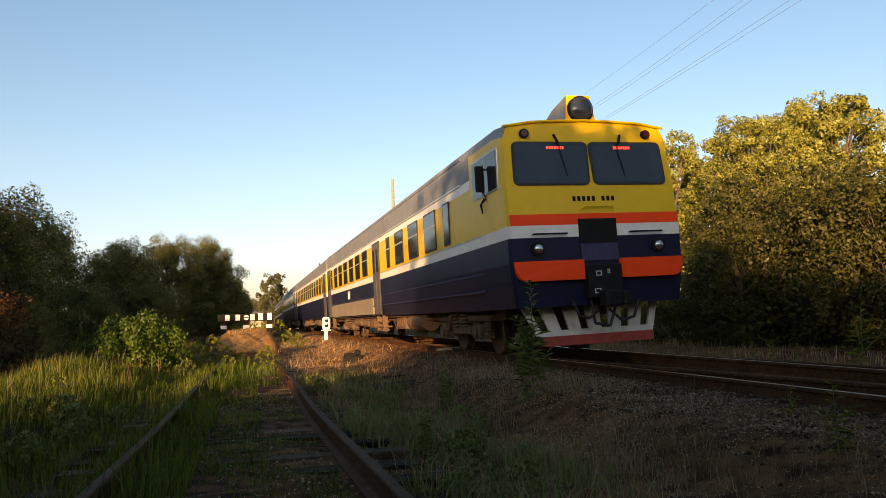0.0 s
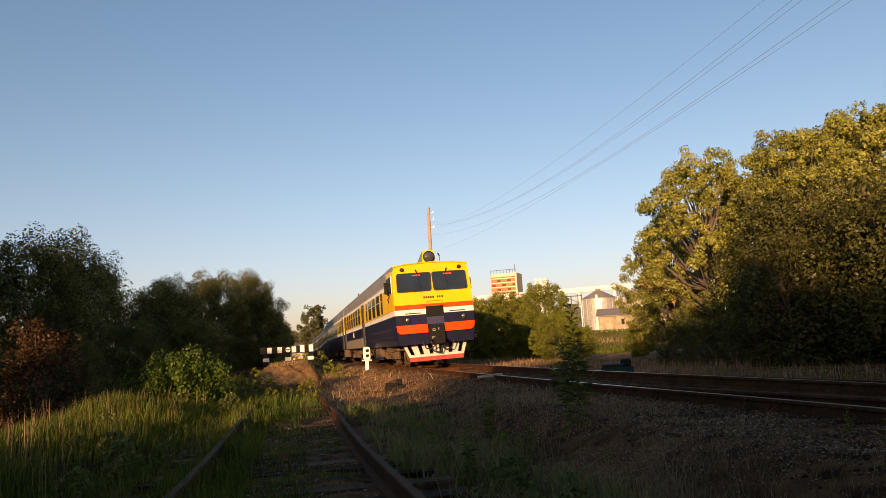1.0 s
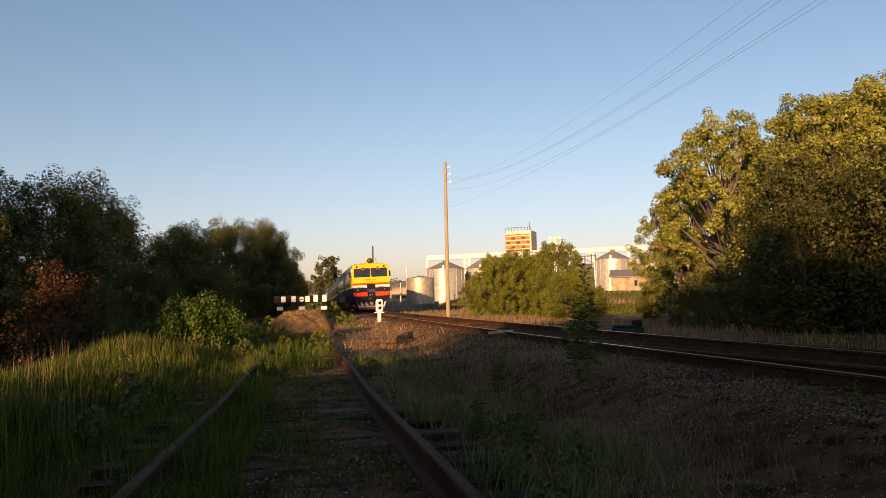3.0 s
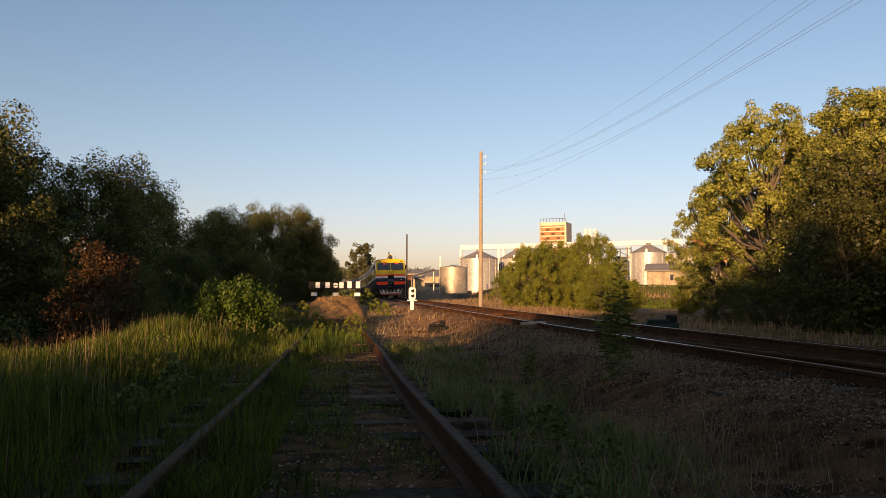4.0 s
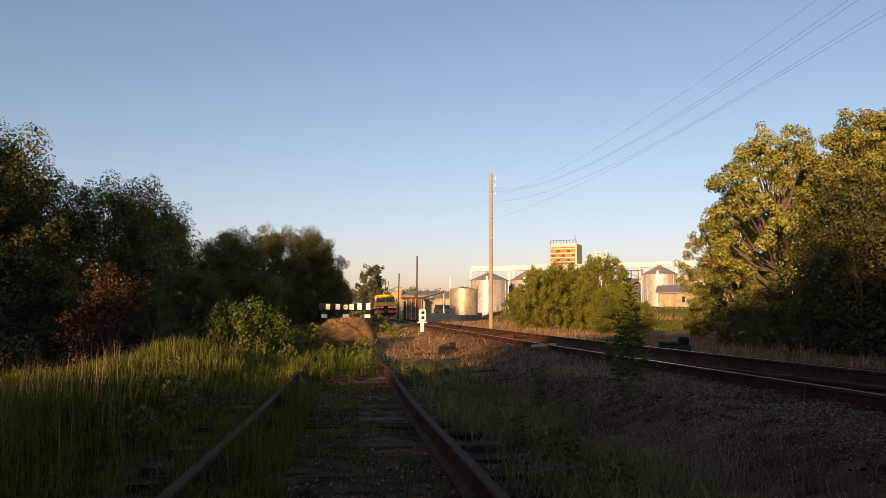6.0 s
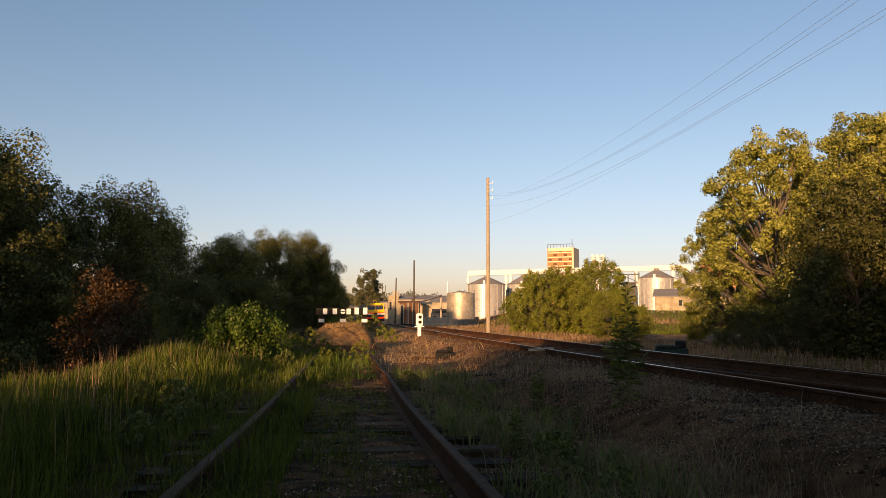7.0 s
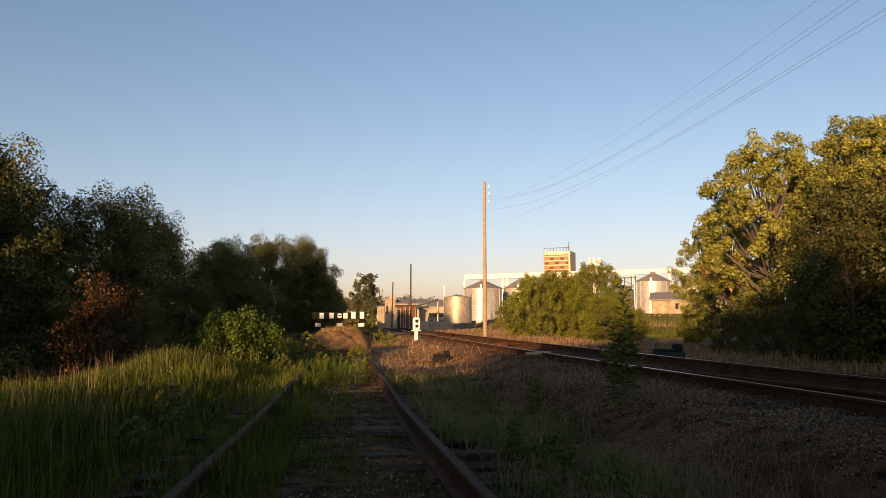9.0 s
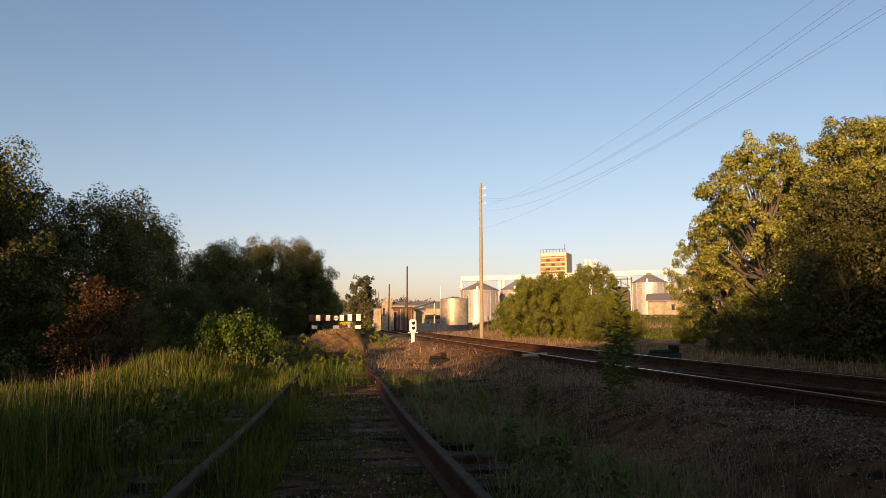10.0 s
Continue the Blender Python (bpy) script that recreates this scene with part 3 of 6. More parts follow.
def car_body(length, cab):
    bm = bmesh.new()
    stations = [(0.0, 0.985, 0.08), (-0.10, 1.0, 0.05), (-0.5, 1.0, 0.0), (-1.3, 1.0, 0.0), (-1.95, 1.0, 0.0), (-2.75, 1.0, 0.0), (-length, 1.0, 0.0)] if cab else [(0.0, 1.0, 0.0), (-length, 1.0, 0.0)]
    rings = []
    for y, s, drop in stations:
        ring = []
        full = [(x, z) for x, z in LEVELS] + [(-x, z) for x, z in LEVELS[-2::-1]]
        for x, z in full:
            back = rake(z) * max(0.0, 1 + y / 2.6) if cab else 0.0
            ring.append(bm.verts.new((x * s, y + back, z - drop * (z > 4))))
        rings.append(ring)
    n, k = len(LEVELS), len(rings[0])
    for j, (r, q) in enumerate(zip(rings, rings[1:])):
        bands = body_bands(cab and j < 4)
        bands = bands + bands[::-1]
        for i in range(k - 1):
            f = bm.faces.new((r[i], r[i + 1], q[i + 1], q[i]))
            f.material_index = bands[i]
    front = [0, 0, 0, 1, 4, 2, 2, 2, 2, 2, 2, 2]
    for ring, cap in ((rings[0], front if cab else [0, 0, 0, 1, 2, 2, 1, 3, 3, 3, 3, 3]), (rings[-1], [0, 0, 0, 1, 2, 2, 1, 3, 3, 3, 3, 3])):
        for i in range(n - 1):
            a, b, c, d = ring[i], ring[i + 1], ring[k - 2 - i], ring[k - 1 - i]
            f = bm.faces.new((a, b, c, d) if b is not c else (a, b, d))
            f.material_index = cap[i]
    for r, q in zip(rings, rings[1:]):
        bm.faces.new((r[0], q[0], q[-1], r[-1])).material_index = 5
    bmesh.ops.recalc_face_normals(bm, faces=bm.faces)
    return bm


def side_window(w, h):
    """Meshes of a window: rubber frame, lower pane, upper vent pane, aluminium bar; the outward way is +x."""
    t = 0.035
    return (mesh_of("window", boxed(-0.02, 0.012, -w / 2 - t, w / 2 + t, -t, h + t), RUBBER),
            (("pane", mesh_of("pane", boxed(0.0, 0.017, -w / 2, w / 2, 0, h * 0.60), GLASS)),
             ("vent_pane", mesh_of("vent_pane", boxed(0.0, 0.015, -w / 2, w / 2, h * 0.60 + 0.04, h), GLASS)),
             ("bar", mesh_of("bar", boxed(0.0, 0.022, -w / 2, w / 2, h * 0.60, h * 0.60 + 0.04), ALU))))


WIN_WIDE, WIN_SLIM = side_window(0.98, 0.90), side_window(0.40, 0.90)


def door_steps(car, y):
    """Two hanging treads below a door on either side."""
    for s in (-1, 1):
        b = bmesh.new()
        for q in (-0.48, 0.48):
            box(b, s * 1.62 - 0.10, s * 1.62 + 0.08, y + q - 0.02, y + q + 0.02, 0.42, 1.02)
        for z in (0.44, 0.72):
            box(b, s * 1.62 - 0.16, s * 1.62 + 0.10, y - 0.50, y + 0.50, z, z + 0.035, bevel=0.006)
        part("door_step", b, UNDER, car, "hanging brown steel step below a door")


def door_set():
    subs = []
    for y0, y1 in ((-0.56, -0.015), (0.015, 0.56)):
        subs.append(("leaf", mesh_of("leaf", boxed(-0.02, 0.022, y0, y1, 1.02, 3.44, bevel=0.008), DOORGREY)))
        subs.append(("pane", mesh_of("pane", boxed(-0.02, 0.027, y0 + 0.13, y1 - 0.13, 2.45, 3.25), GLASS)))
    return mesh_of("door", boxed(-0.02, 0.010, -0.62, 0.62, 0.98, 3.50), RUBBER), tuple(subs)


DOOR = door_set()
def wheel_mesh():
    bm = bmesh.new()
    rod(bm, (-0.07, 0, 0), (0.07, 0, 0), 0.475, n=24)
    rod(bm, (-0.10, 0, 0), (0.10, 0, 0), 0.16, n=12)
    rod(bm, (-0.10, 0, 0), (-0.07, 0, 0), 0.50, n=24)
    bmesh.ops.bevel(bm, geom=[e for e in bm.edges if e.calc_length() < 0.2], offset=0.008, segments=1, affect="EDGES")
    return mesh_of("wheel", bm, UNDER)


WHEEL = wheel_mesh()


def bogie(car, y):
    b = bmesh.new()
    for s in (-1, 1):
        x = s * 1.16
        box(b, x - 0.08, x + 0.08, y - 1.80, y + 1.80, 0.66, 0.80, bevel=0.03)
        box(b, x - 0.10, x + 0.10, y - 0.62, y + 0.62, 0.40, 0.56, bevel=0.03)
        for q in (-0.62, 0.62):
            rod(b, (x, y + q, 0.46), (x, y + q * 1.5, 0.70), 0.06, n=8)
        for q in (-1.2, 1.2):
            box(b, x - 0.10, x + 0.16, y + q - 0.16, y + q + 0.16, 0.33, 0.62, bevel=0.04)
            rod(b, (x + s * 0.14, y + q, 0.475), (x + s * 0.20, y + q, 0.475), 0.13, n=14)
            box(b, x - 0.06, x + 0.06, y + q - 0.48, y + q + 0.48, 0.34, 0.40, bevel=0.015)
            for e in (-0.36, 0.36):
                for k in range(4):
                    z = 0.41 + 0.065 * k
                    rod(b, (x, y + q + e, z), (x, y + q + e, z + 0.035), 0.105, n=12)
                rod(b, (x, y + q + e, 0.38), (x, y + q + e, 0.68), 0.055, n=8)
            rod(b, (s * 0.95, y + q * 1.5, 0.25), (s * 0.95, y + q * 1.42, 0.80), 0.025, n=6)
            box(b, s * 0.80 - 0.05, s * 0.80 + 0.05, y + q * 0.52 - 0.06, y + q * 0.52 + 0.06, 0.28, 0.74, bevel=0.02)
        for q in (-0.30, 0.30):
            for k in range(5):
                z = 0.56 + 0.075 * k
                rod(b, (x + s * 0.06, y + q, z), (x + s * 0.06, y + q, z + 0.04), 0.14, n=14)
        box(b, x - 0.05, x + 0.16, y - 0.50, y + 0.50, 0.90, 0.95, bevel=0.02)
        rod(b, (x + s * 0.14, y - 0.78, 0.52), (x + s * 0.14, y - 0.42, 0.92), 0.05, n=8)
        rod(b, (x + s * 0.12, y - 1.9, 0.86), (x + s * 0.12, y + 1.9, 0.86), 0.022, n=6)
    box(b, -1.0, 1.0, y - 0.35, y + 0.35, 0.50, 0.80, bevel=0.04)
    f = part("bogie", b, UNDER, car, "dusty brown bogie frame with coil springs")
    for q in (-1.2, 1.2):
        rod_b = bmesh.new()
        rod(rod_b, (-0.8, 0, 0), (0.8, 0, 0), 0.08, n=10)
        axle = part("axle", rod_b, UNDER, f)
        axle.matrix_basis = pose(0, y + q, 0.475)
        for s in (-1, 1):
            shared("wheel", WHEEL, f, pose(s * 0.80, y + q, 0.475, 0, 0, 0 if s > 0 else 180))
    return f


def both(car, name, meshes, y, z):
    for s in (1, -1):
        o = shared(name, meshes[0], car, pose(s * 1.742, y, z, 0, 0, 0 if s > 0 else 180))
        for sub_name, me in meshes[1]:
            shared(sub_name, me, o)


def gear_box(x, s, y0, y1, z0):
    """A hanging equipment box with a lid, hinges and two hangers."""
    b = bmesh.new()
    box(b, x - 0.30, x + 0.10, y0, y1, z0, 0.90, bevel=0.03)
    out = x + 0.10 if s > 0 else x - 0.30
    box(b, out - 0.02, out + 0.02, y0 + 0.06, y1 - 0.06, z0 + 0.05, 0.84, bevel=0.01)
    n = max(2, int((y1 - y0) / 0.22))
    for k in range(n):
        y = y0 + 0.12 + (y1 - y0 - 0.24) * k / (n - 1)
        box(b, out - 0.035, out + 0.035, y - 0.018, y + 0.018, z0 + 0.09, 0.80)
    for y in (y0 + 0.1, y1 - 0.1):
        box(b, x - 0.14, x - 0.06, y - 0.03, y + 0.03, 0.88, 1.0)
    return b


def under_gear(car, length, seed):
    rnd = random.Random(seed)
    for s in (-1, 1):
        for y0, y1 in ((-10.4, -9.2), (-15.2, -14.1), (-16.6, -15.7), (-18.8, -17.2)):
            part("equipment_box", gear_box(s * 1.36, s, y0, y1, rnd.uniform(0.38, 0.62)), UNDER, car)
        b = bmesh.new()
        rod(b, (s * 1.32, -8.6, 0.72), (s * 1.32, -6.8, 0.72), 0.25, n=20)
        for y in (-8.2, -7.2):
            rod(b, (s * 1.32, y - 0.03, 0.72), (s * 1.32, y + 0.03, 0.72), 0.26, n=20)
            box(b, s * 1.32 - 0.04, s * 1.32 + 0.04, y - 0.03, y + 0.03, 0.9, 1.04)
        part("air_tank", b, UNDER, car)
        b = bmesh.new()
        for z, x in ((0.90, 1.50), (0.80, 1.44)):
            rod(b, (s * x, -length + 1.0, z), (s * x, -6.4, z), 0.022, n=6)
        for y in (-7.9, -10.9, -13.9, -17.0):
            rod(b, (s * 1.44, y, 0.80), (s * 1.30, y - 0.2, 0.45), 0.022, n=6)
        part("brake_pipe", b, UNDER, car)
        b = boxed(s * 1.55 - 0.15, s * 1.55 + 0.15, -12.7, -11.4, 0.55, 0.60)
        for y in (-12.6, -11.5):
            box(b, s * 1.60 - 0.03, s * 1.60 + 0.03, y - 0.03, y + 0.03, 0.58, 1.0)
        part("footstep", b, UNDER, car)
    part("underframe", boxed(-1.25, 1.25, -length + 0.3, -1.6, 0.74, 0.97), UNDER, car)


def roof_gear(car, length, start):
    for s in (-1, 1):
        for x, z in ((1.665, 4.20), (1.52, 4.335), (1.30, 4.365), (0.95, 4.41)):
            part("roof_rib", boxed(s * x - 0.02, s * x + 0.02, -length, -start, z - 0.02, z + 0.03), ROOFGREY, car)
        part("rain_gutter", boxed(s * 1.715 - 0.025, s * 1.715 + 0.025, -length, -start, 3.61, 3.65), ALU, car)
        for z in (1.30, 1.64):
            part("side_moulding", boxed(s * 1.735 - 0.03, s * 1.735 + 0.012, -length, -1.35, z, z + 0.03), NAVY2, car)
        part("belt_moulding", boxed(s * 1.74 - 0.02, s * 1.74 + 0.012, -length, -1.35, 2.385, 2.41), ALU, car)
    for y in (-6.5, -10.5, -14.5, -18.5, -22.5):
        part("roof_vent", boxed(-0.35, 0.35, y - 0.4, y + 0.4, 4.42, 4.58, bevel=0.04), ROOFGREY, car)


def gangway(car, length):
    part("gangway", boxed(-0.62, 0.62, -length - 0.5, -length, 1.1, 3.45, bevel=0.05), RUBBER, car, "black rubber gangway bellows")
    part("end_frame", boxed(-1.70, 1.70, -length - 0.03, -length + 0.12, 0.95, 4.0), DOORGREY, car)
    b = bmesh.new()
    rod(b, (0, -length - 0.5, 1.04), (0, -length, 1.04), 0.12, n=12)
    part("coupler", b, UNDER, car)


def tilted(bm, pts, depth, y, z0, mi=0):
    """A plate of outline pts (x, z) laid on the raked front, depth proud of it."""
    lo = [bm.verts.new((x, y + rake(z) - 0.03, z)) for x, z in pts]
    hi = [bm.verts.new((x, y + rake(z) + depth, z)) for x, z in pts]
    n = len(pts)
    fs = [bm.faces.new(hi), bm.faces.new(lo[::-1])] + [bm.faces.new((lo[i], lo[(i + 1) % n], hi[(i + 1) % n], hi[i])) for i in range(n)]
    for f in fs:
        f.material_index = mi
    bmesh.ops.recalc_face_normals(bm, faces=fs)


def rounded(x0, x1, z0, z1, r, lean=0.0):
    """A rounded four-sided outline; lean shifts the upper edge inwards on its outer side."""
    out = []
    for cx, cz, a0 in ((x1 - r, z0 + r, -90), (x1 - r, z1 - r, 0), (x0 + r, z1 - r, 90), (x0 + r, z0 + r, 180)):
        for k in range(4):
            a = radians(a0 + 30 * k)
            x, z = cx + r * math.cos(a), cz + r * math.sin(a)
            out.append((x + lean * (z - z0), z))
    return out


def dome(bm, at, r, bulge):
    """A bulging round glass that looks forward."""
    bmesh.ops.create_uvsphere(bm, u_segments=24, v_segments=12, radius=1.0, matrix=Matrix.Translation(at) @ Matrix.Diagonal((r, bulge, r, 1)))


def lead_details(car):
    for s in (-1, 1):
        x0, x1 = (0.07, 1.47) if s > 0 else (-1.47, -0.07)
        b = bmesh.new()
        tilted(b, rounded(x0 - 0.03, x1 + 0.03, 3.13, 3.95, 0.10, -0.04 * s), 0.022, 0, 0, 0)
        ws = part("windscreen", b, RUBBER, car, "black rubber windscreen surround")
        b = bmesh.new()
        tilted(b, rounded(x0 + 0.01, x1 - 0.01, 3.165, 3.915, 0.08, -0.04 * s), 0.026, 0, 0, 0)
        part("pane", b, WINDSCREEN, ws, "dark reflecting windscreen glass")
        b = bmesh.new()
        for k in range(7):
            xx = s * 0.66 - 0.18 + 0.05 * k
            tilted(b, [(xx, 3.81), (xx + 0.032, 3.81), (xx + 0.032, 3.86), (xx, 3.86)], 0.029, 0, 0, 0)
        part("destination_display", b, REDLED, ws, "red glowing destination display")
        b = bmesh.new()
        rod(b, (s * 0.66, rake(4.08) + 0.05, 4.08), (s * 0.60, rake(3.92) + 0.07, 3.92), 0.025, n=6)
        rod(b, (s * 0.60, rake(3.92) + 0.06, 3.92), (s * 0.57, rake(3.82) + 0.05, 3.82), 0.012, n=6)
        rod(b, (s * 0.57, rake(3.82) + 0.045, 3.82), (s * 0.57 - 0.10, rake(3.30) + 0.035, 3.30), 0.007, n=6)
        part("wiper", b, BLACKPAINT, car)
        b = bmesh.new()
        rod(b, (s * 1.21, rake(4.10) - 0.02, 4.10), (s * 1.21, rake(4.10) + 0.05, 4.10), 0.085, n=18, mi=0)
        rod(b, (s * 1.21, rake(4.10) + 0.0, 4.10), (s * 1.21, rake(4.10) + 0.056, 4.10), 0.06, n=18, mi=1)
        part("marker_light", b, [BLACKPAINT, MARKER], car)
        b = bmesh.new()
        rod(b, (s * 1.17, -0.1, 1.98), (s * 1.17, 0.055, 1.98), 0.125, n=20)
        h = part("headlight", b, BLACKPAINT, car, "round headlight in a dark rim")
        b = bmesh.new()
        dome(b, (s * 1.17, 0.05, 1.98), 0.085, 0.045)
        part("lens", b, LAMPGLASS, h, smooth=True)
        b = bmesh.new()
        rod(b, (s * 0.62, 0.06, 2.24), (s * 1.25, 0.06, 2.24), 0.017, n=6)
        rod(b, (s * 0.62, -0.02, 2.24), (s * 0.62, 0.06, 2.24), 0.012, n=6)
        rod(b, (s * 1.25, -0.05, 2.24), (s * 1.25, 0.06, 2.24), 0.012, n=6)
        part("handrail", b, BLACKPAINT, car)
        # orange bumper plate with a rounded outer lower corner
        b = bmesh.new()
        pts = [(s * 0.37, 1.76), (s * 0.37, 1.41)]
        for k in range(7):
            g = radians(270 + 15 * k)
            pts.append((s * (1.44 + 0.20 * math.cos(g)), 1.61 + 0.20 * math.sin(g)))
        pts += [(s * 1.66, 1.76)]
        rings = [[b.verts.new((x * w, y - 0.10 * max(0.0, abs(x) - 1.40), z)) for x, z in pts] for y, w in ((0.085, 0.985), (0.105, 0.97))]
        rings.insert(0, [b.verts.new((x * 0.985, -0.12, z)) for x, z in pts])
        for r, q in zip(rings, rings[1:]):
            for i in range(len(pts)):
                b.faces.new((r[i], r[(i + 1) % len(pts)], q[(i + 1) % len(pts)], q[i]))
        b.faces.new(rings[0]), b.faces.new(rings[-1][::-1])
        bmesh.ops.recalc_face_normals(b, faces=b.faces)
        part("bumper", b, ORANGE, car)
        # cab side window of two panes, door handle rail, mirror
        b = bmesh.new()
        for y0, y1, mi in ((-1.02, -0.42, 1), (-1.70, -1.08, 1)):
            box(b, s * 1.70 - 0.04, s * 1.70 + 0.045, y0 - 0.05, y1 + 0.05, 3.12, 3.92, bevel=0.02, mi=0)
            box(b, s * 1.70 - 0.03, s * 1.70 + 0.052, y0, y1, 3.17, 3.87, mi=mi)
        cw = part("cab_window", b, [ALU, GLASS, BLACKPAINT], car, "two-pane cab side window in a metal frame")
        cw.matrix_basis = pose(0, 0, 0, 0, 0, 0)
        b = bmesh.new()
        rod(b, (s * 1.755, -0.98, 3.06), (s * 1.80, -1.16, 2.98), 0.016, n=6)
        rod(b, (s * 1.74, -1.10, 3.10), (s * 1.80, -1.16, 2.98), 0.014, n=6)
        rod(b, (s * 1.80, -1.16, 2.98), (s * 1.78, -1.14, 2.80), 0.028, 0.012, n=6)
        part("cab_hook", b, BLACKPAINT, car)
        b = boxed(s * 1.88 - 0.09, s * 1.88 + 0.09, -0.98, -0.90, 3.18, 3.68, bevel=0.03)
        rod(b, (s * 1.70, -0.94, 3.62), (s * 1.86, -0.94, 3.60), 0.018, n=6)
        rod(b, (s * 1.74, -1.02, 3.10), (s * 1.86, -0.94, 3.22), 0.018, n=6)
        part("mirror", b, BLACKPAINT, car, "tall black rear-view mirror")
    # roof headlight housing
    b = bmesh.new()
    v = [b.verts.new(p) for p in ((-0.34, -0.30, 4.24), (0.34, -0.30, 4.24), (0.24, -0.36, 4.90), (-0.24, -0.36, 4.90),
                                  (-0.36, -1.8, 4.30), (0.36, -1.8, 4.30), (0.20, -1.05, 4.82), (-0.20, -1.05, 4.82))]
    for q, mi in (((0, 1, 2, 3), 0), ((1, 5, 6, 2), 1), ((0, 3, 7, 4), 1), ((3, 2, 6, 7), 1), ((4, 7, 6, 5), 1), ((0, 4, 5, 1), 1)):
        b.faces.new([v[i] for i in q]).material_index = mi
    bmesh.ops.recalc_face_normals(b, faces=b.faces)
    box(b, -0.42, 0.42, -0.42, -0.26, 4.18, 4.31, bevel=0.02, mi=0)
    hh = part("headlight_housing", b, [YELLOW, ROOFGREY], car, "yellow roof housing of the top headlight")
    b = bmesh.new()
    rod(b, (0, -0.36, 4.61), (0, -0.26, 4.61), 0.255, n=28)
    part("headlight_rim", b, BLACKPAINT, hh)
    b = bmesh.new()
    dome(b, (0, -0.262, 4.61), 0.228, 0.10)
    part("lens", b, LAMPGLASS2, hh, "large round headlight glass", smooth=True)
    # a yellow rim along the roof's edge over the cab front
    b = bmesh.new()
    arc = [(x, z - 0.075) for x, z in LEVELS[9:]]
    arc = arc + [(-x, z) for x, z in arc[-2::-1]]
    for p, q in zip(arc, arc[1:]):
        rod(b, (p[0] * 0.985, rake(p[1]) + 0.012, p[1]), (q[0] * 0.985, rake(q[1]) + 0.012, q[1]), 0.026, n=8)
    part("roof_visor", b, YELLOW, car)
    b = bmesh.new()
    rod(b, (-0.7, -1.2, 4.2), (-0.7, -1.25, 4.75), 0.012, n=6)
    rod(b, (-0.7, -1.25, 4.75), (-0.62, -1.15, 4.86), 0.03, n=6)
    part("aerial", b, BLACKPAINT, car)
    # centre recess, coupler housing, hoses
    part("centre_recess", boxed(-0.37, 0.37, -0.1, 0.012, 2.06, 2.50), BLACKPAINT, car)
    part("centre_panel", boxed(-0.36, 0.36, -0.1, 0.03, 1.74, 2.05), NAVY2, car, "dull blue jumper panel")
    b = boxed(-0.33, 0.33, -0.35, 0.16, 1.06, 1.66, bevel=0.03)
    ch = part("coupler_housing", b, BLACKPAINT, car)
    for x, z, w, h in ((0.13, 1.50, 0.11, 0.09), (-0.06, 1.53, 0.05, 0.08), (0.17, 1.19, 0.12, 0.09)):
        b = bmesh.new()
        for q in ((x - w / 2, x + w / 2, z - h / 2, z - h / 2 + 0.018), (x - w / 2, x + w / 2, z + h / 2 - 0.018, z + h / 2), (x - w / 2, x - w / 2 + 0.018, z - h / 2, z + h / 2), (x + w / 2 - 0.018, x + w / 2, z - h / 2, z + h / 2)):
            box(b, q[0], q[1], 0.10, 0.172, q[2], q[3])
        part("socket_frame", b, ALU, ch)
    b = bmesh.new()
    rod(b, (0, -0.6, 1.04), (0, 0.26, 1.04), 0.10, n=12)
    box(b, -0.18, 0.18, 0.16, 0.44, 0.90, 1.20, bevel=0.04)
    box(b, -0.26, -0.12, 0.32, 0.52, 0.92, 1.16, bevel=0.04)
    part("coupler", b, BLACKPAINT, car)
    for pts in (((0.62, 1.05), (0.5, 0.75), (0.3, 0.72), (0.1, 0.86)), ((-0.1, 0.86), (-0.35, 0.64), (-0.6, 0.7), (-0.72, 1.0)), ((0.25, 1.05), (0.2, 0.62), (-0.1, 0.56), (-0.25, 0.95))):
        b = bmesh.new()
        for p, q in zip(pts, pts[1:]):
            rod(b, (p[0], 0.02, p[1]), (q[0], 0.02, q[1]), 0.026, n=8)
        part("hose", b, RUBBER, car)
    # plough with slots
    b = bmesh.new()
    top, bot, zt, zb = 1.42, 1.14, 1.10, 0.42

    def edge(u, z):
        k = (z - zb) / (zt - zb)
        return u * (bot + (top - bot) * k)

    def slab(u0, u1, z0, z1, mi=0):
        vs = [b.verts.new((edge(u, z), -0.31 - 0.26 * (z - zb) + y, z)) for y in (-0.05, 0.0) for u, z in ((u0, z0), (u1, z0), (u1, z1), (u0, z1))]
        for q in ((0, 1, 2, 3), (7, 6, 5, 4), (0, 4, 5, 1), (1, 5, 6, 2), (2, 6, 7, 3), (3, 7, 4, 0)):
            b.faces.new([vs[i] for i in q]).material_index = mi
    cuts = [-0.83, -0.50, -0.17, 0.17, 0.50, 0.83]
    us = [-1.0]
    for c in cuts:
        us += [c - 0.065, c + 0.065]
    us.append(1.0)
    for u0, u1 in zip(us[::2], us[1::2]):
        slab(u0, u1, 0.52, 1.03)
    slab(-1, 1, 1.03, 1.10)
    slab(-1, 1, 0.42, 0.52)
    bmesh.ops.recalc_face_normals(b, faces=b.faces)
    pl = part("plough", b, PLOUGHWHITE, car, "white slotted rail guard plate")
    part("plough_lip", boxed(-1.13, 1.13, -0.37, -0.28, 0.24, 0.42, bevel=0.01), LIPRED, pl, "faded red lower lip")
    part("valance", boxed(-1.34, 1.34, -0.5, -0.03, 1.08, 1.42, bevel=0.02), NAVY, car)
    part("plough_backing", boxed(-0.5, 0.5, -1.7, -1.3, 0.4, 1.05), UNDER, car)
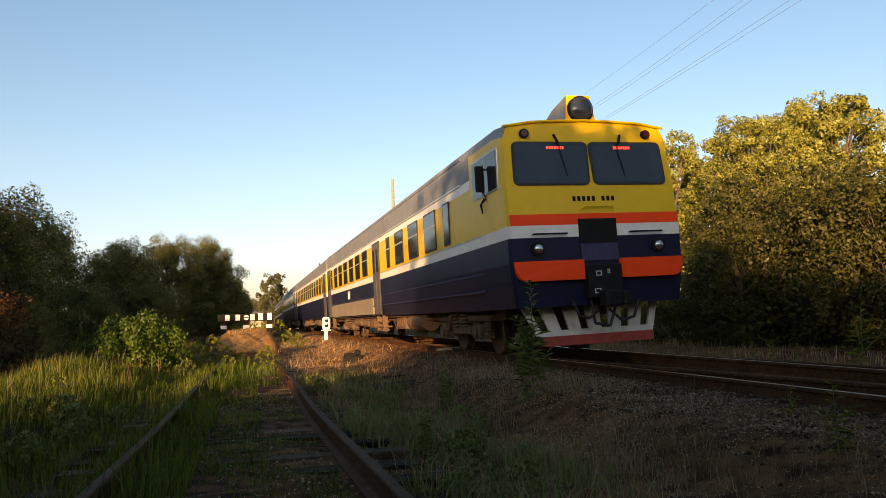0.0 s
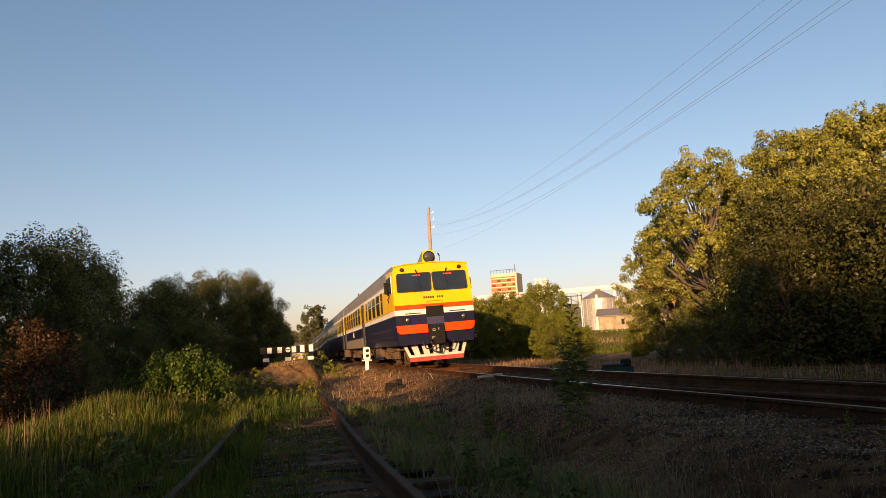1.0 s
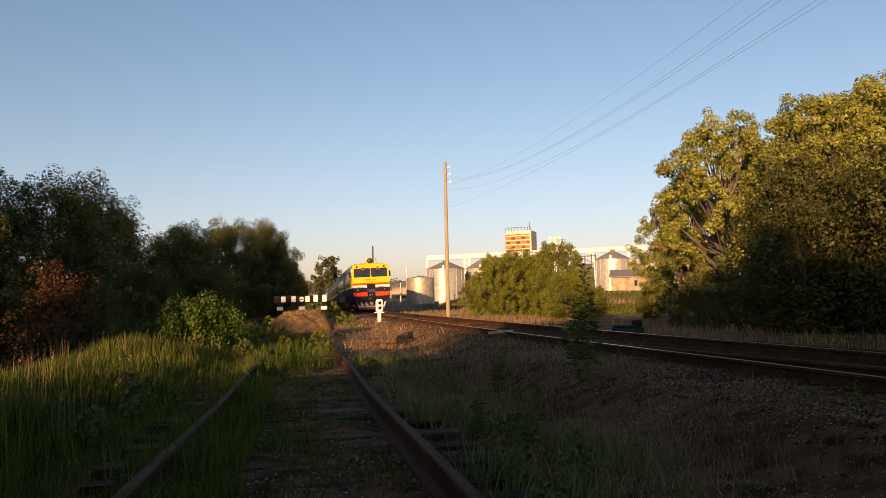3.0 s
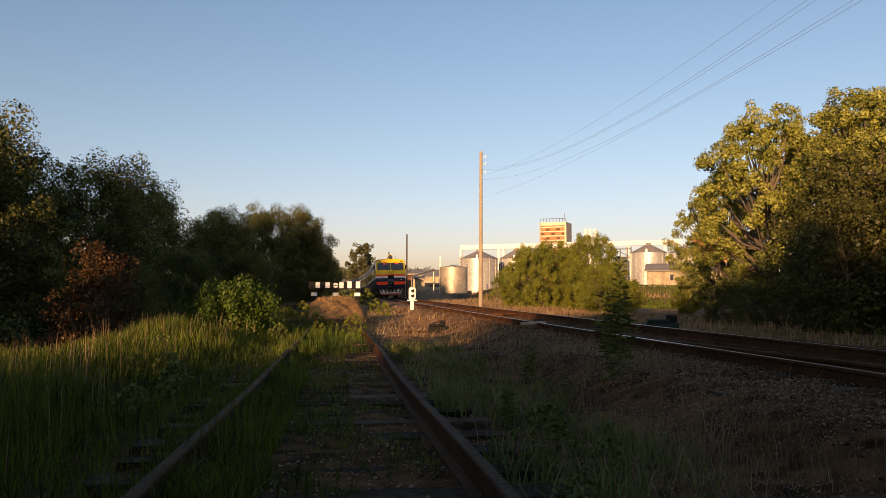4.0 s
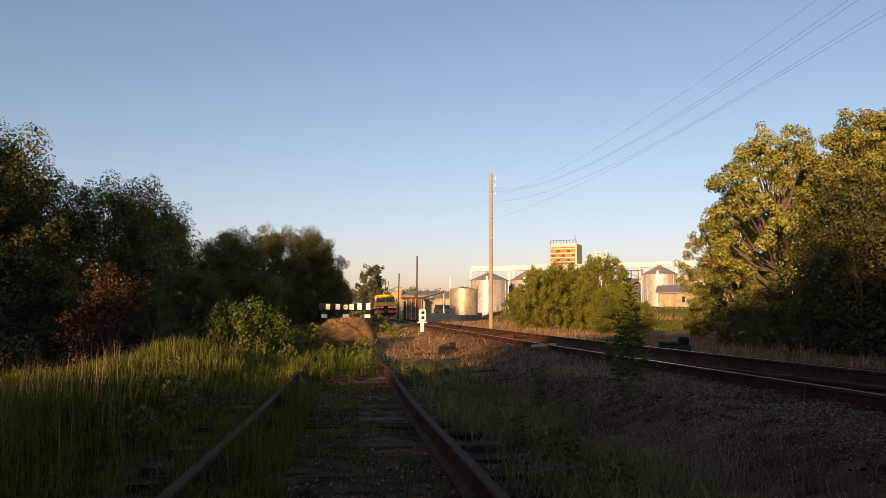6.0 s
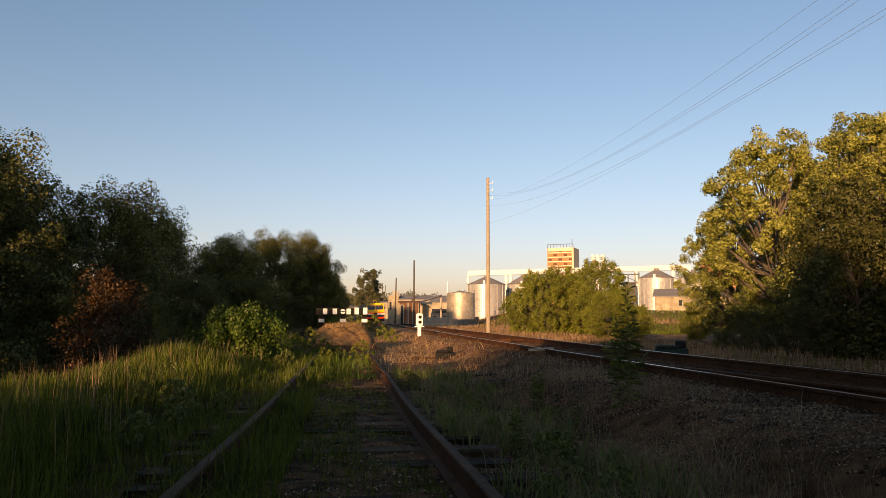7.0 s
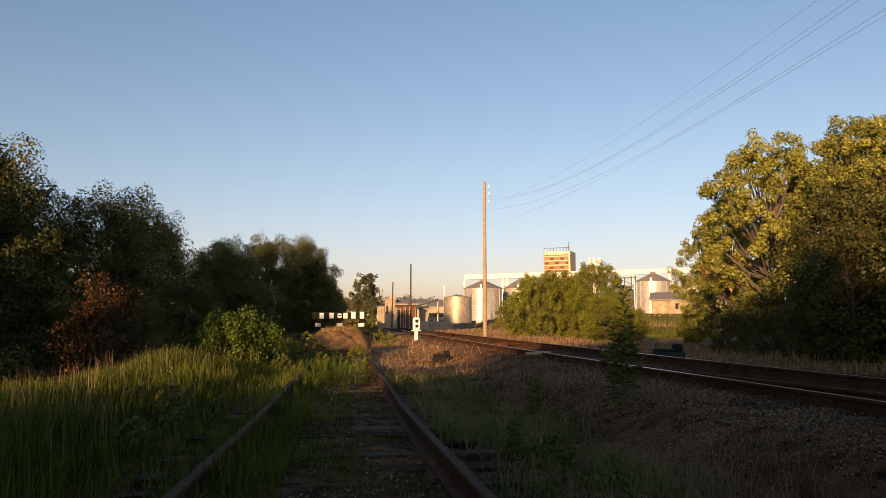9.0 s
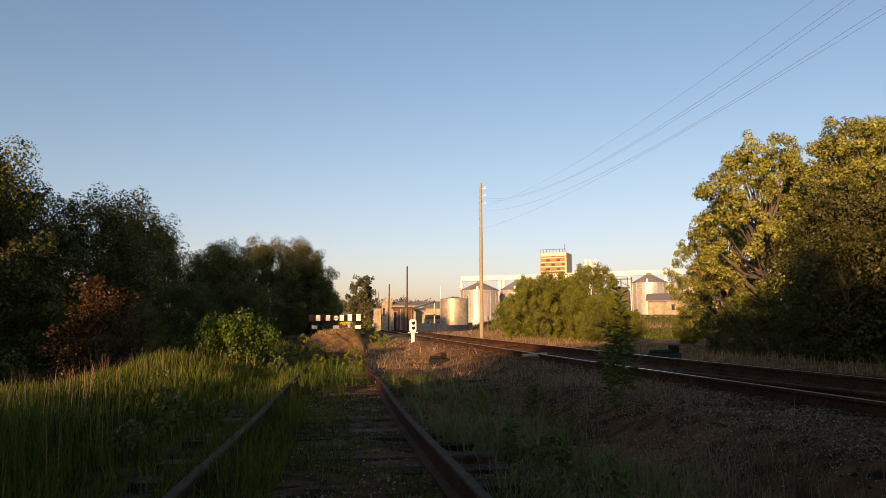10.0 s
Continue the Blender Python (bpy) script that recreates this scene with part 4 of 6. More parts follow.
    # unit designation as plain bars
    for k in range(9):
        xx = 0.42 - 0.095 * k
        if k == 5:
            continue
        b = bmesh.new()
        tilted(b, [(xx - 0.06, 2.83), (xx, 2.83), (xx, 2.92), (xx - 0.06, 2.92)], 0.004, 0, 0, 0)
        part("designation_bar", b, BLACKPAINT, car)
    b = bmesh.new()
    rod(b, (0.33, rake(2.68) + 0.06, 2.66), (0.25, rake(2.7) + 0.06, 2.72), 0.014, n=6)
    rod(b, (0.25, rake(2.7) + 0.06, 2.72), (-0.33, rake(2.7) + 0.06, 2.72), 0.014, n=6)
    rod(b, (-0.33, rake(2.7) + 0.06, 2.72), (-0.33, rake(2.68) + 0.03, 2.64), 0.014, n=6)
    part("grab_rail", b, YELLOW, car)


NAVY2 = mat("dull blue paint", (0.012, 0.014, 0.05), (0.03, 0.035, 0.10), 0.5, grain=6, bump=0.05)
LAMPGLASS2 = mat("big lamp glass", (0.035, 0.04, 0.045), (0.09, 0.10, 0.11), 0.05, metal=0.3, grain=4, bump=0.05)
PLOUGHWHITE = mat("dirty white paint", (0.40, 0.37, 0.33), (0.66, 0.63, 0.58), 0.6, grain=7, stain=2, bump=0.1)
LIPRED = mat("faded red paint", (0.26, 0.03, 0.02), (0.42, 0.06, 0.04), 0.6, grain=8, stain=2, bump=0.1)
CARLEN = 26.0


def lead_car():
    car = empty("railcar", "yellow diesel railcar with cab, orange bumper and navy skirt", "railcar", "cars of the train")
    part("body", car_body(CARLEN, True), BODY, car, "yellow, white and navy car body")
    for y in (-3.6, -9.95, -24.0):
        both(car, "window", WIN_SLIM, y, 2.50)
    for y in (-5.0, -6.7, -8.4, -14.2, -15.85, -17.5, -19.15, -20.8, -22.45):
        both(car, "window", WIN_WIDE, y, 2.50)
    for y in (-12.0, -25.1):
        both(car, "door", DOOR, y, 0)
        door_steps(car, y)
    for s in (-1, 1):
        part("skirt_panel", boxed(s * 1.72 - 0.03, s * 1.72 + 0.03, -24.3, -12.9, 1.02, 1.60), GREYBROWN, car, "dusty grey skirt panel")
        b = bmesh.new()
        box(b, s * 1.755 - 0.01, s * 1.755 + 0.01, -18.6, -18.45, 1.75, 2.1)
        box(b, s * 1.755 - 0.01, s * 1.755 + 0.01, -18.45, -18.2, 2.0, 2.1)
        box(b, s * 1.755 - 0.01, s * 1.755 + 0.01, -18.3, -18.2, 1.75, 2.1)
        part("emblem", b, WHITE, car)
    bogie(car, -4.0)
    bogie(car, -20.8)
    under_gear(car, CARLEN, 1)
    roof_gear(car, CARLEN, 2.6)
    gangway(car, CARLEN)
    lead_details(car)
    return car


def trailer_car():
    car = empty("railcar", "yellow, white and navy passenger railcar with dark windows", "railcar", "cars of the train")
    part("body", car_body(CARLEN, False), BODY, car, "yellow, white and navy car body")
    for y in (-2.3, -23.7):
        both(car, "window", WIN_SLIM, y, 2.50)
    for k in range(12):
        both(car, "window", WIN_WIDE, -3.6 - 1.7 * k, 2.50)
    for y in (-1.1, -24.9):
        both(car, "door", DOOR, y, 0)
        door_steps(car, y)
    bogie(car, -4.0)
    bogie(car, -20.8)
    under_gear(car, CARLEN, 2)
    roof_gear(car, CARLEN, 0.0)
    gangway(car, CARLEN)
    return car


FRONT = ("windscreen", "pane", "destination_display", "wiper", "marker_light", "headlight", "lens", "handrail", "roof_visor", "bumper",
         "centre_recess", "centre_panel", "plough", "plough_lip", "valance", "coupler_housing", "socket_frame", "designation_bar", "grab_rail")


def true_size(car, done, kx=0.935, side=0.897, kz=0.916):
    """Bring a car from drawing height to loading-gauge height, and the cab front's fittings to its width."""
    for o in car.children_recursive:
        kind = o.name.split(".")[0]
        if kind in ("bogie", "wheel", "axle"):
            continue
        o.location.z *= kz
        o.location.x *= side
        if o.data in done:
            continue
        done.append(o.data)
        for v in o.data.vertices:
            v.co.z *= kz
            v.co.x *= kx if kind in FRONT else side


cars = [lead_car(), trailer_car()]
DONE = []
for c in cars:
    true_size(c, DONE)
for _ in range(2):
    cars.append(copy_thing(cars[1], Matrix.Identity(4)))


def along(s):
    """Point on the main track s metres of way from y = 0."""
    return float(np.interp(s, WAY, YS))


YS = np.arange(-30.0, 420.0, 0.5)
WAY = np.concatenate([[0], np.cumsum(np.hypot(np.diff(YS), np.diff(main_x(YS))))]) - 30.0


def car_pose(front):
    """A car whose nose is front metres along the track and looks back down it."""
    ya, yb = along(front + 4.0), along(front + 20.8)
    a = Vector((float(main_x(ya)), ya, float(main_z(ya))))
    b = Vector((float(main_x(yb)), yb, float(main_z(yb))))
    d = (b - a).normalized()
    nose = a - d * 4.0
    yaw = math.degrees(math.atan2(-d.x, d.y)) + 180
    return pose(nose.x, nose.y, nose.z, -math.degrees(math.asin(d.z)), math.degrees(CANT / 0.8), yaw)


def front_at(t):
    return 10.85 + 16.43 * t


# ---- the grain works and sheds beyond the track ----
def sight_height(py, depth):
    """Height at that depth on a line of sight from the camera's spot."""
    v, p = (441 - py) / 1277.8, radians(5.67)
    return EYE + depth * (v * math.cos(p) + math.sin(p)) / (math.cos(p) - v * math.sin(p))


def facing(x, y):
    """Turn about z that brings a thing's -y side towards the camera's spot."""
    return -math.degrees(math.atan2(x, y))


def grain_silo(px0, px1, eave, peak, foot, depth, label="galvanised corrugated grain silo with a conical roof"):
    x, y = on_sight((px0 + px1) / 2, depth)
    r = (px1 - px0) / 2 / 1277.8 * depth
    z0, z1, z2 = sight_height(foot, depth), sight_height(eave, depth), sight_height(peak, depth)
    z0 = min(z0, float(land(x, y)) + 0.05)
    s = empty("grain_silo", label, "silo", "silos of the grain works")
    s.matrix_basis = pose(x, y, z0)
    b = bmesh.new()
    rings, seg = [], 48
    n = 30
    for i in range(n + 1):
        z = (z1 - z0) * i / n
        rr = r + (0.02 if i % 2 else 0.0)
        rings.append([b.verts.new((rr * math.cos(a), rr * math.sin(a), z)) for a in np.linspace(0, 2 * math.pi, seg, endpoint=False)])
    for p, q in zip(rings, rings[1:]):
        for j in range(seg):
            b.faces.new((p[j], p[(j + 1) % seg], q[(j + 1) % seg], q[j]))
    part("wall", b, SILO, s)
    b = bmesh.new()
    rod(b, (0, 0, z1 - z0), (0, 0, z2 - z0), r * 1.04, 0.35, n=32)
    rod(b, (0, 0, z2 - z0 - 0.05), (0, 0, z2 - z0 + 0.25), 0.4, n=16)
    part("roof", b, SLATE, s)
    for k in range(16):
        a = k * math.pi / 8
        b = bmesh.new()
        box(b, r - 0.02, r + 0.07, -0.05, 0.05, 0, z1 - z0)
        o = part("stiffener", b, SILO, s)
        o.matrix_basis = pose(0, 0, 0, 0, 0, math.degrees(a))
    b = boxed(-0.15, 0.15, -r - 0.22, -r + 0.02, 0, z1 - z0 + 0.5, bevel=0.03)
    c = part("elevator_pipe", b, WHITE, s, "white elevator pipe")
    c.matrix_basis = pose(0, 0, 0, 0, 0, facing(x, y) - 6)
    return s


grain_silo(821, 889, 511, 497, 577, 110)
grain_silo(891, 950, 511, 495, 577, 114)
grain_silo(1124, 1187, 499, 484, 553, 112)
grain_silo(1192, 1250, 499, 486, 553, 118)


def steel_tank():
    x, y = on_sight(810, 88)
    r, z0, z1 = 24.5 / 1277.8 * 88, sight_height(572, 88), sight_height(526, 88)
    t = empty("steel_tank", "bare steel upright storage tank with welded rings", "storage tank")
    t.matrix_basis = pose(x, y, z0)
    h = z1 - z0
    b = bmesh.new()
    rod(b, (0, 0, 0), (0, 0, h), r, n=72)
    part("shell", b, STEELTANK, t, smooth=False)
    for z in (0.25 * h, 0.5 * h, 0.75 * h, h - 0.03):
        b = bmesh.new()
        rod(b, (0, 0, z), (0, 0, z + 0.05), r + 0.03, n=40)
        part("ring", b, STEELTANK, t)
    b = bmesh.new()
    rod(b, (0, 0, h), (0, 0, h + 0.25), r * 1.02, 0.2, n=40)
    part("lid", b, SLATE, t)
    b = bmesh.new()
    rod(b, (-r * 0.95, 0.3, 0), (-r * 0.95, 0.3, h + 1.4), 0.09, n=10)
    part("vent_pipe", b, WHITE, t)
    b = bmesh.new()
    for s in (-0.2, 0.2):
        rod(b, (r * 0.98, s, 0), (r * 0.98, s, h + 0.4), 0.025, n=6)
    for k in range(10):
        rod(b, (r * 0.98, -0.2, h * k / 10 + 0.1), (r * 0.98, 0.2, h * k / 10 + 0.1), 0.015, n=6)
    part("ladder", b, UNDER, t)


steel_tank()


def conveyor():
    d = 122
    ax, ay = on_sight(822, d)
    bx, by = on_sight(1215, d)
    za, zb = sight_height(491, d), sight_height(479, d)
    c = empty("conveyor_bridge", "long white overhead conveyor gallery on steel posts", "conveyor")
    L = math.hypot(bx - ax, by - ay)
    c.matrix_basis = pose(ax, ay, 0, 0, 0, math.degrees(math.atan2(by - ay, bx - ax)))
    b = boxed(0, L, -0.40, 0.40, -0.42, 0.42, bevel=0.04)
    g = part("gallery", b, WHITE, c)
    g.matrix_basis = pose(0, 0, (za + zb) / 2 + (za - zb) / 2, 0, -math.degrees(math.atan2(zb - za, L)))
    for px in (823, 890, 898, 960, 1040, 1119, 1185):
        x, y = on_sight(px, d)
        q = math.hypot(x - ax, y - ay)
        z = za + (zb - za) * q / L
        b = bmesh.new()
        rod(b, (q, 0, -1.5), (q, 0, z), 0.26 if px in (890, 898, 1119) else 0.13, n=10)
        rod(b, (q, 0, z - 1.5), (q, 0, z - 0.3), 0.36, 0.2, n=10)
        part("post", b, WHITE, c)


conveyor()


def elevator_tower():
    d = 165
    x, y = on_sight(991, d)
    w = 46 / 1277.8 * d
    top, bot = sight_height(447, d), -1.5
    t = empty("elevator_tower", "tall red brick grain elevator tower with pale bands", "tower")
    t.matrix_basis = pose(x, y, 0, 0, 0, facing(x, y) - 14)
    part("core", boxed(-w / 2, w / 2, -2.6, 2.6, bot, top), BRICKRED, t)
    k = 0
    z = top
    while z > 3:
        part("band", boxed(-w / 2 - 0.05, w / 2 + 0.05, -2.66, 2.66, z - (0.75 if k == 0 else 0.22), z), PLASTER, t)
        if k:
            for i in range(5):
                xx = -w / 2 + w * (i + 0.5) / 5
                part("window_panel", boxed(xx - 0.42, xx + 0.42, -2.63, -2.55, z + 0.08, z + 0.60), RUSTSHED if (i + k) % 2 else BRICKRED, t)
        z -= 1.0
        k += 1
    part("corner_pier", boxed(w / 2 - 0.3, w / 2 + 0.09, -2.7, 2.7, bot, top), PLASTER, t)
    part("corner_pier", boxed(-w / 2 - 0.09, -w / 2 + 0.12, -2.7, 2.7, bot, top), CONCRETE, t)
    b = bmesh.new()
    for k in range(9):
        rod(b, (-w / 2 + w * k / 8, -2.6, top), (-w / 2 + w * k / 8, -2.6, top + 0.8), 0.05, n=5)
    rod(b, (-w / 2, -2.6, top + 0.8), (w / 2, -2.6, top + 0.8), 0.05, n=5)
    rod(b, (w / 2 - 0.4, -2, top), (w / 2 - 0.4, -2, top + 2.0), 0.06, n=5)
    part("roof_railing", b, UNDER, t)
    for px in (1044, 1052, 1061):
        xx, yy = on_sight(px, 140)
        zt = sight_height(461, 140)
        v = empty("vent_stack", "white vent stack above the grain works", "vent", "vent stacks")
        v.matrix_basis = pose(xx, yy, 0)
        b = bmesh.new()
        rod(b, (0, 0, -1), (0, 0, zt), 0.35, n=10)
        part("pipe", b, WHITE, v)
        b = bmesh.new()
        rod(b, (0, 0, zt - 0.1), (0, 0, zt + 0.5), 0.6, 0.25, n=10)
        part("cowl", b, WHITE, v)


elevator_tower()


ROUGHWALL = mat("rough weathered wall", (0.16, 0.125, 0.080), (0.50, 0.42, 0.29), 0.9, grain=1.6, stain=0.35, bump=0.3)
DARKSTEEL = mat("dark structural steel", (0.020, 0.020, 0.022), (0.07, 0.07, 0.075), 0.6, metal=0.3, grain=5, bump=0.1)


def shed(px0, px1, eave, foot, depth, deep, wall, roof, label, ridge=0.0, openings=(), turn=0.0):
    """A low building: walls, an overhanging pitched or flat roof, recessed dark openings with frames."""
    xm, ym = on_sight((px0 + px1) / 2, depth)
    w = (px1 - px0) / 1277.8 * depth
    z0 = min(sight_height(foot, depth), float(land(xm, ym)))
    h = sight_height(eave, depth) - z0
    s = empty("shed", label, "building")
    s.matrix_basis = pose(xm, ym, z0, 0, 0, facing(xm, ym) + turn)
    part("wall", boxed(-w / 2, w / 2, 0, deep, -0.3, h), wall, s)
    b = bmesh.new()
    o = 0.25
    pts = [(-o, h + 0.003), (deep / 2, h + ridge + 0.003), (deep + o, h + 0.003)]
    for (ya, za), (yb, zb) in zip(pts, pts[1:]):
        vs = [b.verts.new(p) for p in ((-w / 2 - o, ya, za), (w / 2 + o, ya, za), (w / 2 + o, yb, zb), (-w / 2 - o, yb, zb))]
        us = [b.verts.new(v.co + Vector((0, 0, 0.12))) for v in vs]
        b.faces.new(us), b.faces.new(vs[::-1])
        for i in range(4):
            b.faces.new((vs[i], vs[(i + 1) % 4], us[(i + 1) % 4], us[i]))
    bmesh.ops.recalc_face_normals(b, faces=b.faces)
    part("roof", b, roof, s)
    for u0, u1, v0, v1 in openings:
        b = boxed(-w / 2 + u0 * w, -w / 2 + u1 * w, -0.03, 0.1, v0 * h, v1 * h)
        wn_ = part("window", b, GLASS, s)
        b = boxed(-w / 2 + u0 * w - 0.1, -w / 2 + u1 * w + 0.1, -0.02, 0.05, v0 * h - 0.1, v1 * h + 0.1)
        part("frame", b, CONCRETE, wn_)
    return s


shed(1154, 1290, 531, 560, 92, 6, ROUGHWALL, SLATE, "long rough stone shed with a grey sheet roof", 1.0, ((0.30, 0.34, 0.45, 0.8), (0.5, 0.54, 0.45, 0.8), (0.72, 0.76, 0.45, 0.8)))
shed(1236, 1330, 470, 545, 135, 10, BRICKRED, SLATE, "red brick grain store behind the trees", 1.2, ((0.1, 0.2, 0.3, 0.45), (0.4, 0.5, 0.3, 0.45), (0.7, 0.8, 0.3, 0.45)))
shed(668, 681, 543, 562, 175, 4, ROUGHWALL, SLATE, "small pale block with a flat roof", 0.2)
shed(682, 701, 531, 566, 150, 3, ROUGHWALL, CONCRETE, "narrow tall weathered block", 0.1, ((0.1, 0.3, 0.55, 0.8),))
shed(690, 699, 524, 531, 152, 2, CONCRETE, CONCRETE, "small lift house above the block", 0.0)
shed(702, 735, 543, 570, 108, 5, RUSTSHED, RUSTSHED, "rusty brown sheet-metal shed", 0.2, ((0.05, 0.20, 0.0, 0.9), (0.42, 0.46, 0.0, 0.98), (0.72, 0.75, 0.0, 0.98)))
shed(742, 757, 547, 570, 112, 4, ROUGHWALL, SLATE, "small pale lean-to with a dark doorway", 0.4, ((0.10, 0.70, 0.0, 0.45),))
shed(757, 789, 543, 570, 122, 6, ROUGHWALL, SLATE, "low pale shed with a sloping grey roof", 0.9, ((0.05, 0.95, 0.55, 0.72), (0.10, 0.40, 0.05, 0.40), (0.55, 0.85, 0.05, 0.40)), turn=-6)
shed(700, 790, 538, 560, 150, 8, ROUGHWALL, SLATE, "long grey warehouse in the distance", 0.9)
shed(608, 668, 552, 566, 270, 10, CONCRETE, SLATE, "long grey store beside the curve", 0.9)


def steel_tower(px0, px1, top, foot, depth, label):
    """An open tower of posts, rails and braces with a plated core."""
    x, y = on_sight((px0 + px1) / 2, depth)
    w, z0, z1 = (px1 - px0) / 1277.8 * depth, sight_height(foot, depth) - 1.0, sight_height(top, depth)
    f = empty("steel_tower", label, "tower", "steel towers of the grain works")
    f.matrix_basis = pose(x, y, 0, 0, 0, facing(x, y))
    for u in (-0.5, -0.12, 0.28, 0.5):
        part("post", boxed(u * w - 0.09, u * w + 0.09, -0.1, 0.1, z0, z1 + 0.3 * (u > 0)), DARKSTEEL, f)
    n = max(3, int((z1 - z0) / 1.3))
    for k in range(n + 1):
        z = z0 + (z1 - z0) * k / n
        part("beam", boxed(-w / 2, w / 2, -0.07, 0.07, z - 0.08, z + 0.08), DARKSTEEL, f)
        if k < n:
            b = bmesh.new()
            rod(b, (-w / 2 if k % 2 else w / 2, 0.02, z), (w / 2 if k % 2 else -w / 2, 0.02, z + (z1 - z0) / n), 0.05, n=5)
            part("brace", b, DARKSTEEL, f)
    part("core", boxed(-w * 0.42, w * 0.30, 0.4, 2.2, z0, z0 + (z1 - z0) * 0.82), DARKSTEEL, f)


steel_tower(1094, 1124, 492, 556, 117, "dark open steel tower beside the silos")
steel_tower(886, 897, 521, 560, 113, "dark narrow steel frame between two silos")


def panel_fence(px0, px1, top, foot, depth, depth2, label):
    f = empty("fence", label, "fence")
    n = max(3, int(abs(px1 - px0) / 9))
    rnd = random.Random(px0)
    for k in range(n):
        a, b_ = on_sight(px0 + (px1 - px0) * k / n, depth + (depth2 - depth) * k / n), on_sight(px0 + (px1 - px0) * (k + 1) / n, depth + (depth2 - depth) * (k + 1) / n)
        L = math.hypot(b_[0] - a[0], b_[1] - a[1])
        z0, z1 = sight_height(foot, depth) - 0.6, sight_height(top, depth) + rnd.uniform(-0.05, 0.05)
        ang = math.degrees(math.atan2(b_[1] - a[1], b_[0] - a[0]))
        o = part("panel", boxed(0.05, L - 0.05, -0.05, 0.05, z0, z1, bevel=0.02), CONCRETE, f)
        o.matrix_basis = pose(a[0], a[1], 0, 0, 0, ang)
        o = part("post", boxed(-0.09, 0.09, -0.10, 0.08, z0, z1 + 0.12), CONCRETE, f)
        o.matrix_basis = pose(a[0], a[1], 0, 0, 0, ang)


panel_fence(742, 842, 568.5, 577, 98, 90, "weathered concrete panel fence with square posts")
panel_fence(1128, 1212, 559, 570, 82, 84, "pale concrete yard fence before the silos")


def picket_row():
    f = empty("railing", "row of thin upright steel pickets beside the track", "railing")
    for k, px in enumerate((716, 743, 749, 756, 762, 768, 776)):
        x, y = on_sight(px, 112)
        z0 = float(land(x, y))
        b = bmesh.new()
        rod(b, (x, y, z0 - 0.2), (x, y, sight_height(566 if k % 2 else 568, 112)), 0.09, n=6)
        part("picket", b, CONCRETE, f)


picket_row()


def wood_pole(px, top, depth, r, label, lean=0.0, arms=(), wood=None):
    x, y = on_sight(px, depth)
    z0 = float(land(x, y))
    h = sight_height(top, depth) - z0
    p = empty("utility_pole", label, "pole", "wooden poles")
    p.matrix_basis = pose(x, y, z0, 0, lean, 0)
    b = bmesh.new()
    rod(b, (0, 0, -0.4), (0, 0, h), r, r * 0.72, n=12)
    part("shaft", b, wood or POLEWOOD, p)
    for a in arms:
        b = bmesh.new()
        rod(b, (0, 0, h - a), (0.3, 0, h - a + 0.02), 0.018, n=6)
        rod(b, (0.3, 0, h - a), (0.3, 0, h - a + 0.16), 0.03, n=8)
        part("insulator", b, SIGNWHITE, p, "small white insulator on a hook")
    return x, y, z0 + h


POLE = wood_pole(858, 322, 44.5, 0.132, "tall weathered wooden pole beside the track", 0.0, (0.35, 0.8, 1.3))
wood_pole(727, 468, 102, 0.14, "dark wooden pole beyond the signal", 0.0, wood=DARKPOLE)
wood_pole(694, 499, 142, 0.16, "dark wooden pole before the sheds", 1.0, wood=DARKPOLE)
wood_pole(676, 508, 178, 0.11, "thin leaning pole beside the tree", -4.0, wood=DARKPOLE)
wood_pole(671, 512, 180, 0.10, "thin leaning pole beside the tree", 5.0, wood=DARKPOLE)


def wires():
    """Five slack wires from the tall pole to one further south."""
    w = empty("overhead_wires", "five thin slack overhead wires beside the track", "wire")
    x0, y0, z0 = POLE
    # offset at the pole, place at the far end, height at the pole, sag
    for dx, xe, za, sag in ((0.44, 7.64, 8.22, 1.58), (0.29, 7.0, 8.66, 2.73), (-0.04, 7.2, 8.51, 2.70), (-0.44, 7.38, 7.88, 2.49), (0.10, 7.64, 6.75, 1.18)):
        b = bmesh.new()
        pts = []
        for k in range(41):
            u = k / 40
            pts.append(Vector((x0 + dx + (xe - x0 - dx) * u + 11 * max(0.0, u - 0.6) ** 2, y0 + (-14 - y0) * u, za - 0.1 * u - 4 * sag * u * (1 - u))))
        for p, q in zip(pts, pts[1:]):
            rod(b, p, q, 0.0031, n=4)
        part("wire", b, WIRE, w)
    p = empty("utility_pole", "tall weathered wooden pole carrying the slack wires", "pole", "wooden poles")
    p.matrix_basis = pose(9.0, -14, -0.3)
    b = bmesh.new()
    rod(b, (0, 0, -0.3), (0, 0, z0 + 0.4), 0.15, 0.11, n=12)
    part("shaft", b, POLEWOOD, p)


wires()


def boom():
    """A slanting conveyor pipe over the low sheds."""
    (ax, ay), (bx, by) = on_sight(737, 110), on_sight(775, 116)
    b = bmesh.new()
    rod(b, (ax, ay, sight_height(542, 110)), (bx, by, sight_height(530, 116)), 0.16, n=8)
    rod(b, (bx, by, sight_height(530, 116)), (bx, by, float(land(bx, by)) - 0.2), 0.12, n=8)
    rod(b, (ax, ay, sight_height(542, 110)), (ax, ay, float(land(ax, ay)) - 0.2), 0.10, n=8)
    tagged(new("loading_pipe", mesh_of("loading_pipe", b, STEELTANK)), "slanting pale loading pipe on two posts", "pipe")


boom()


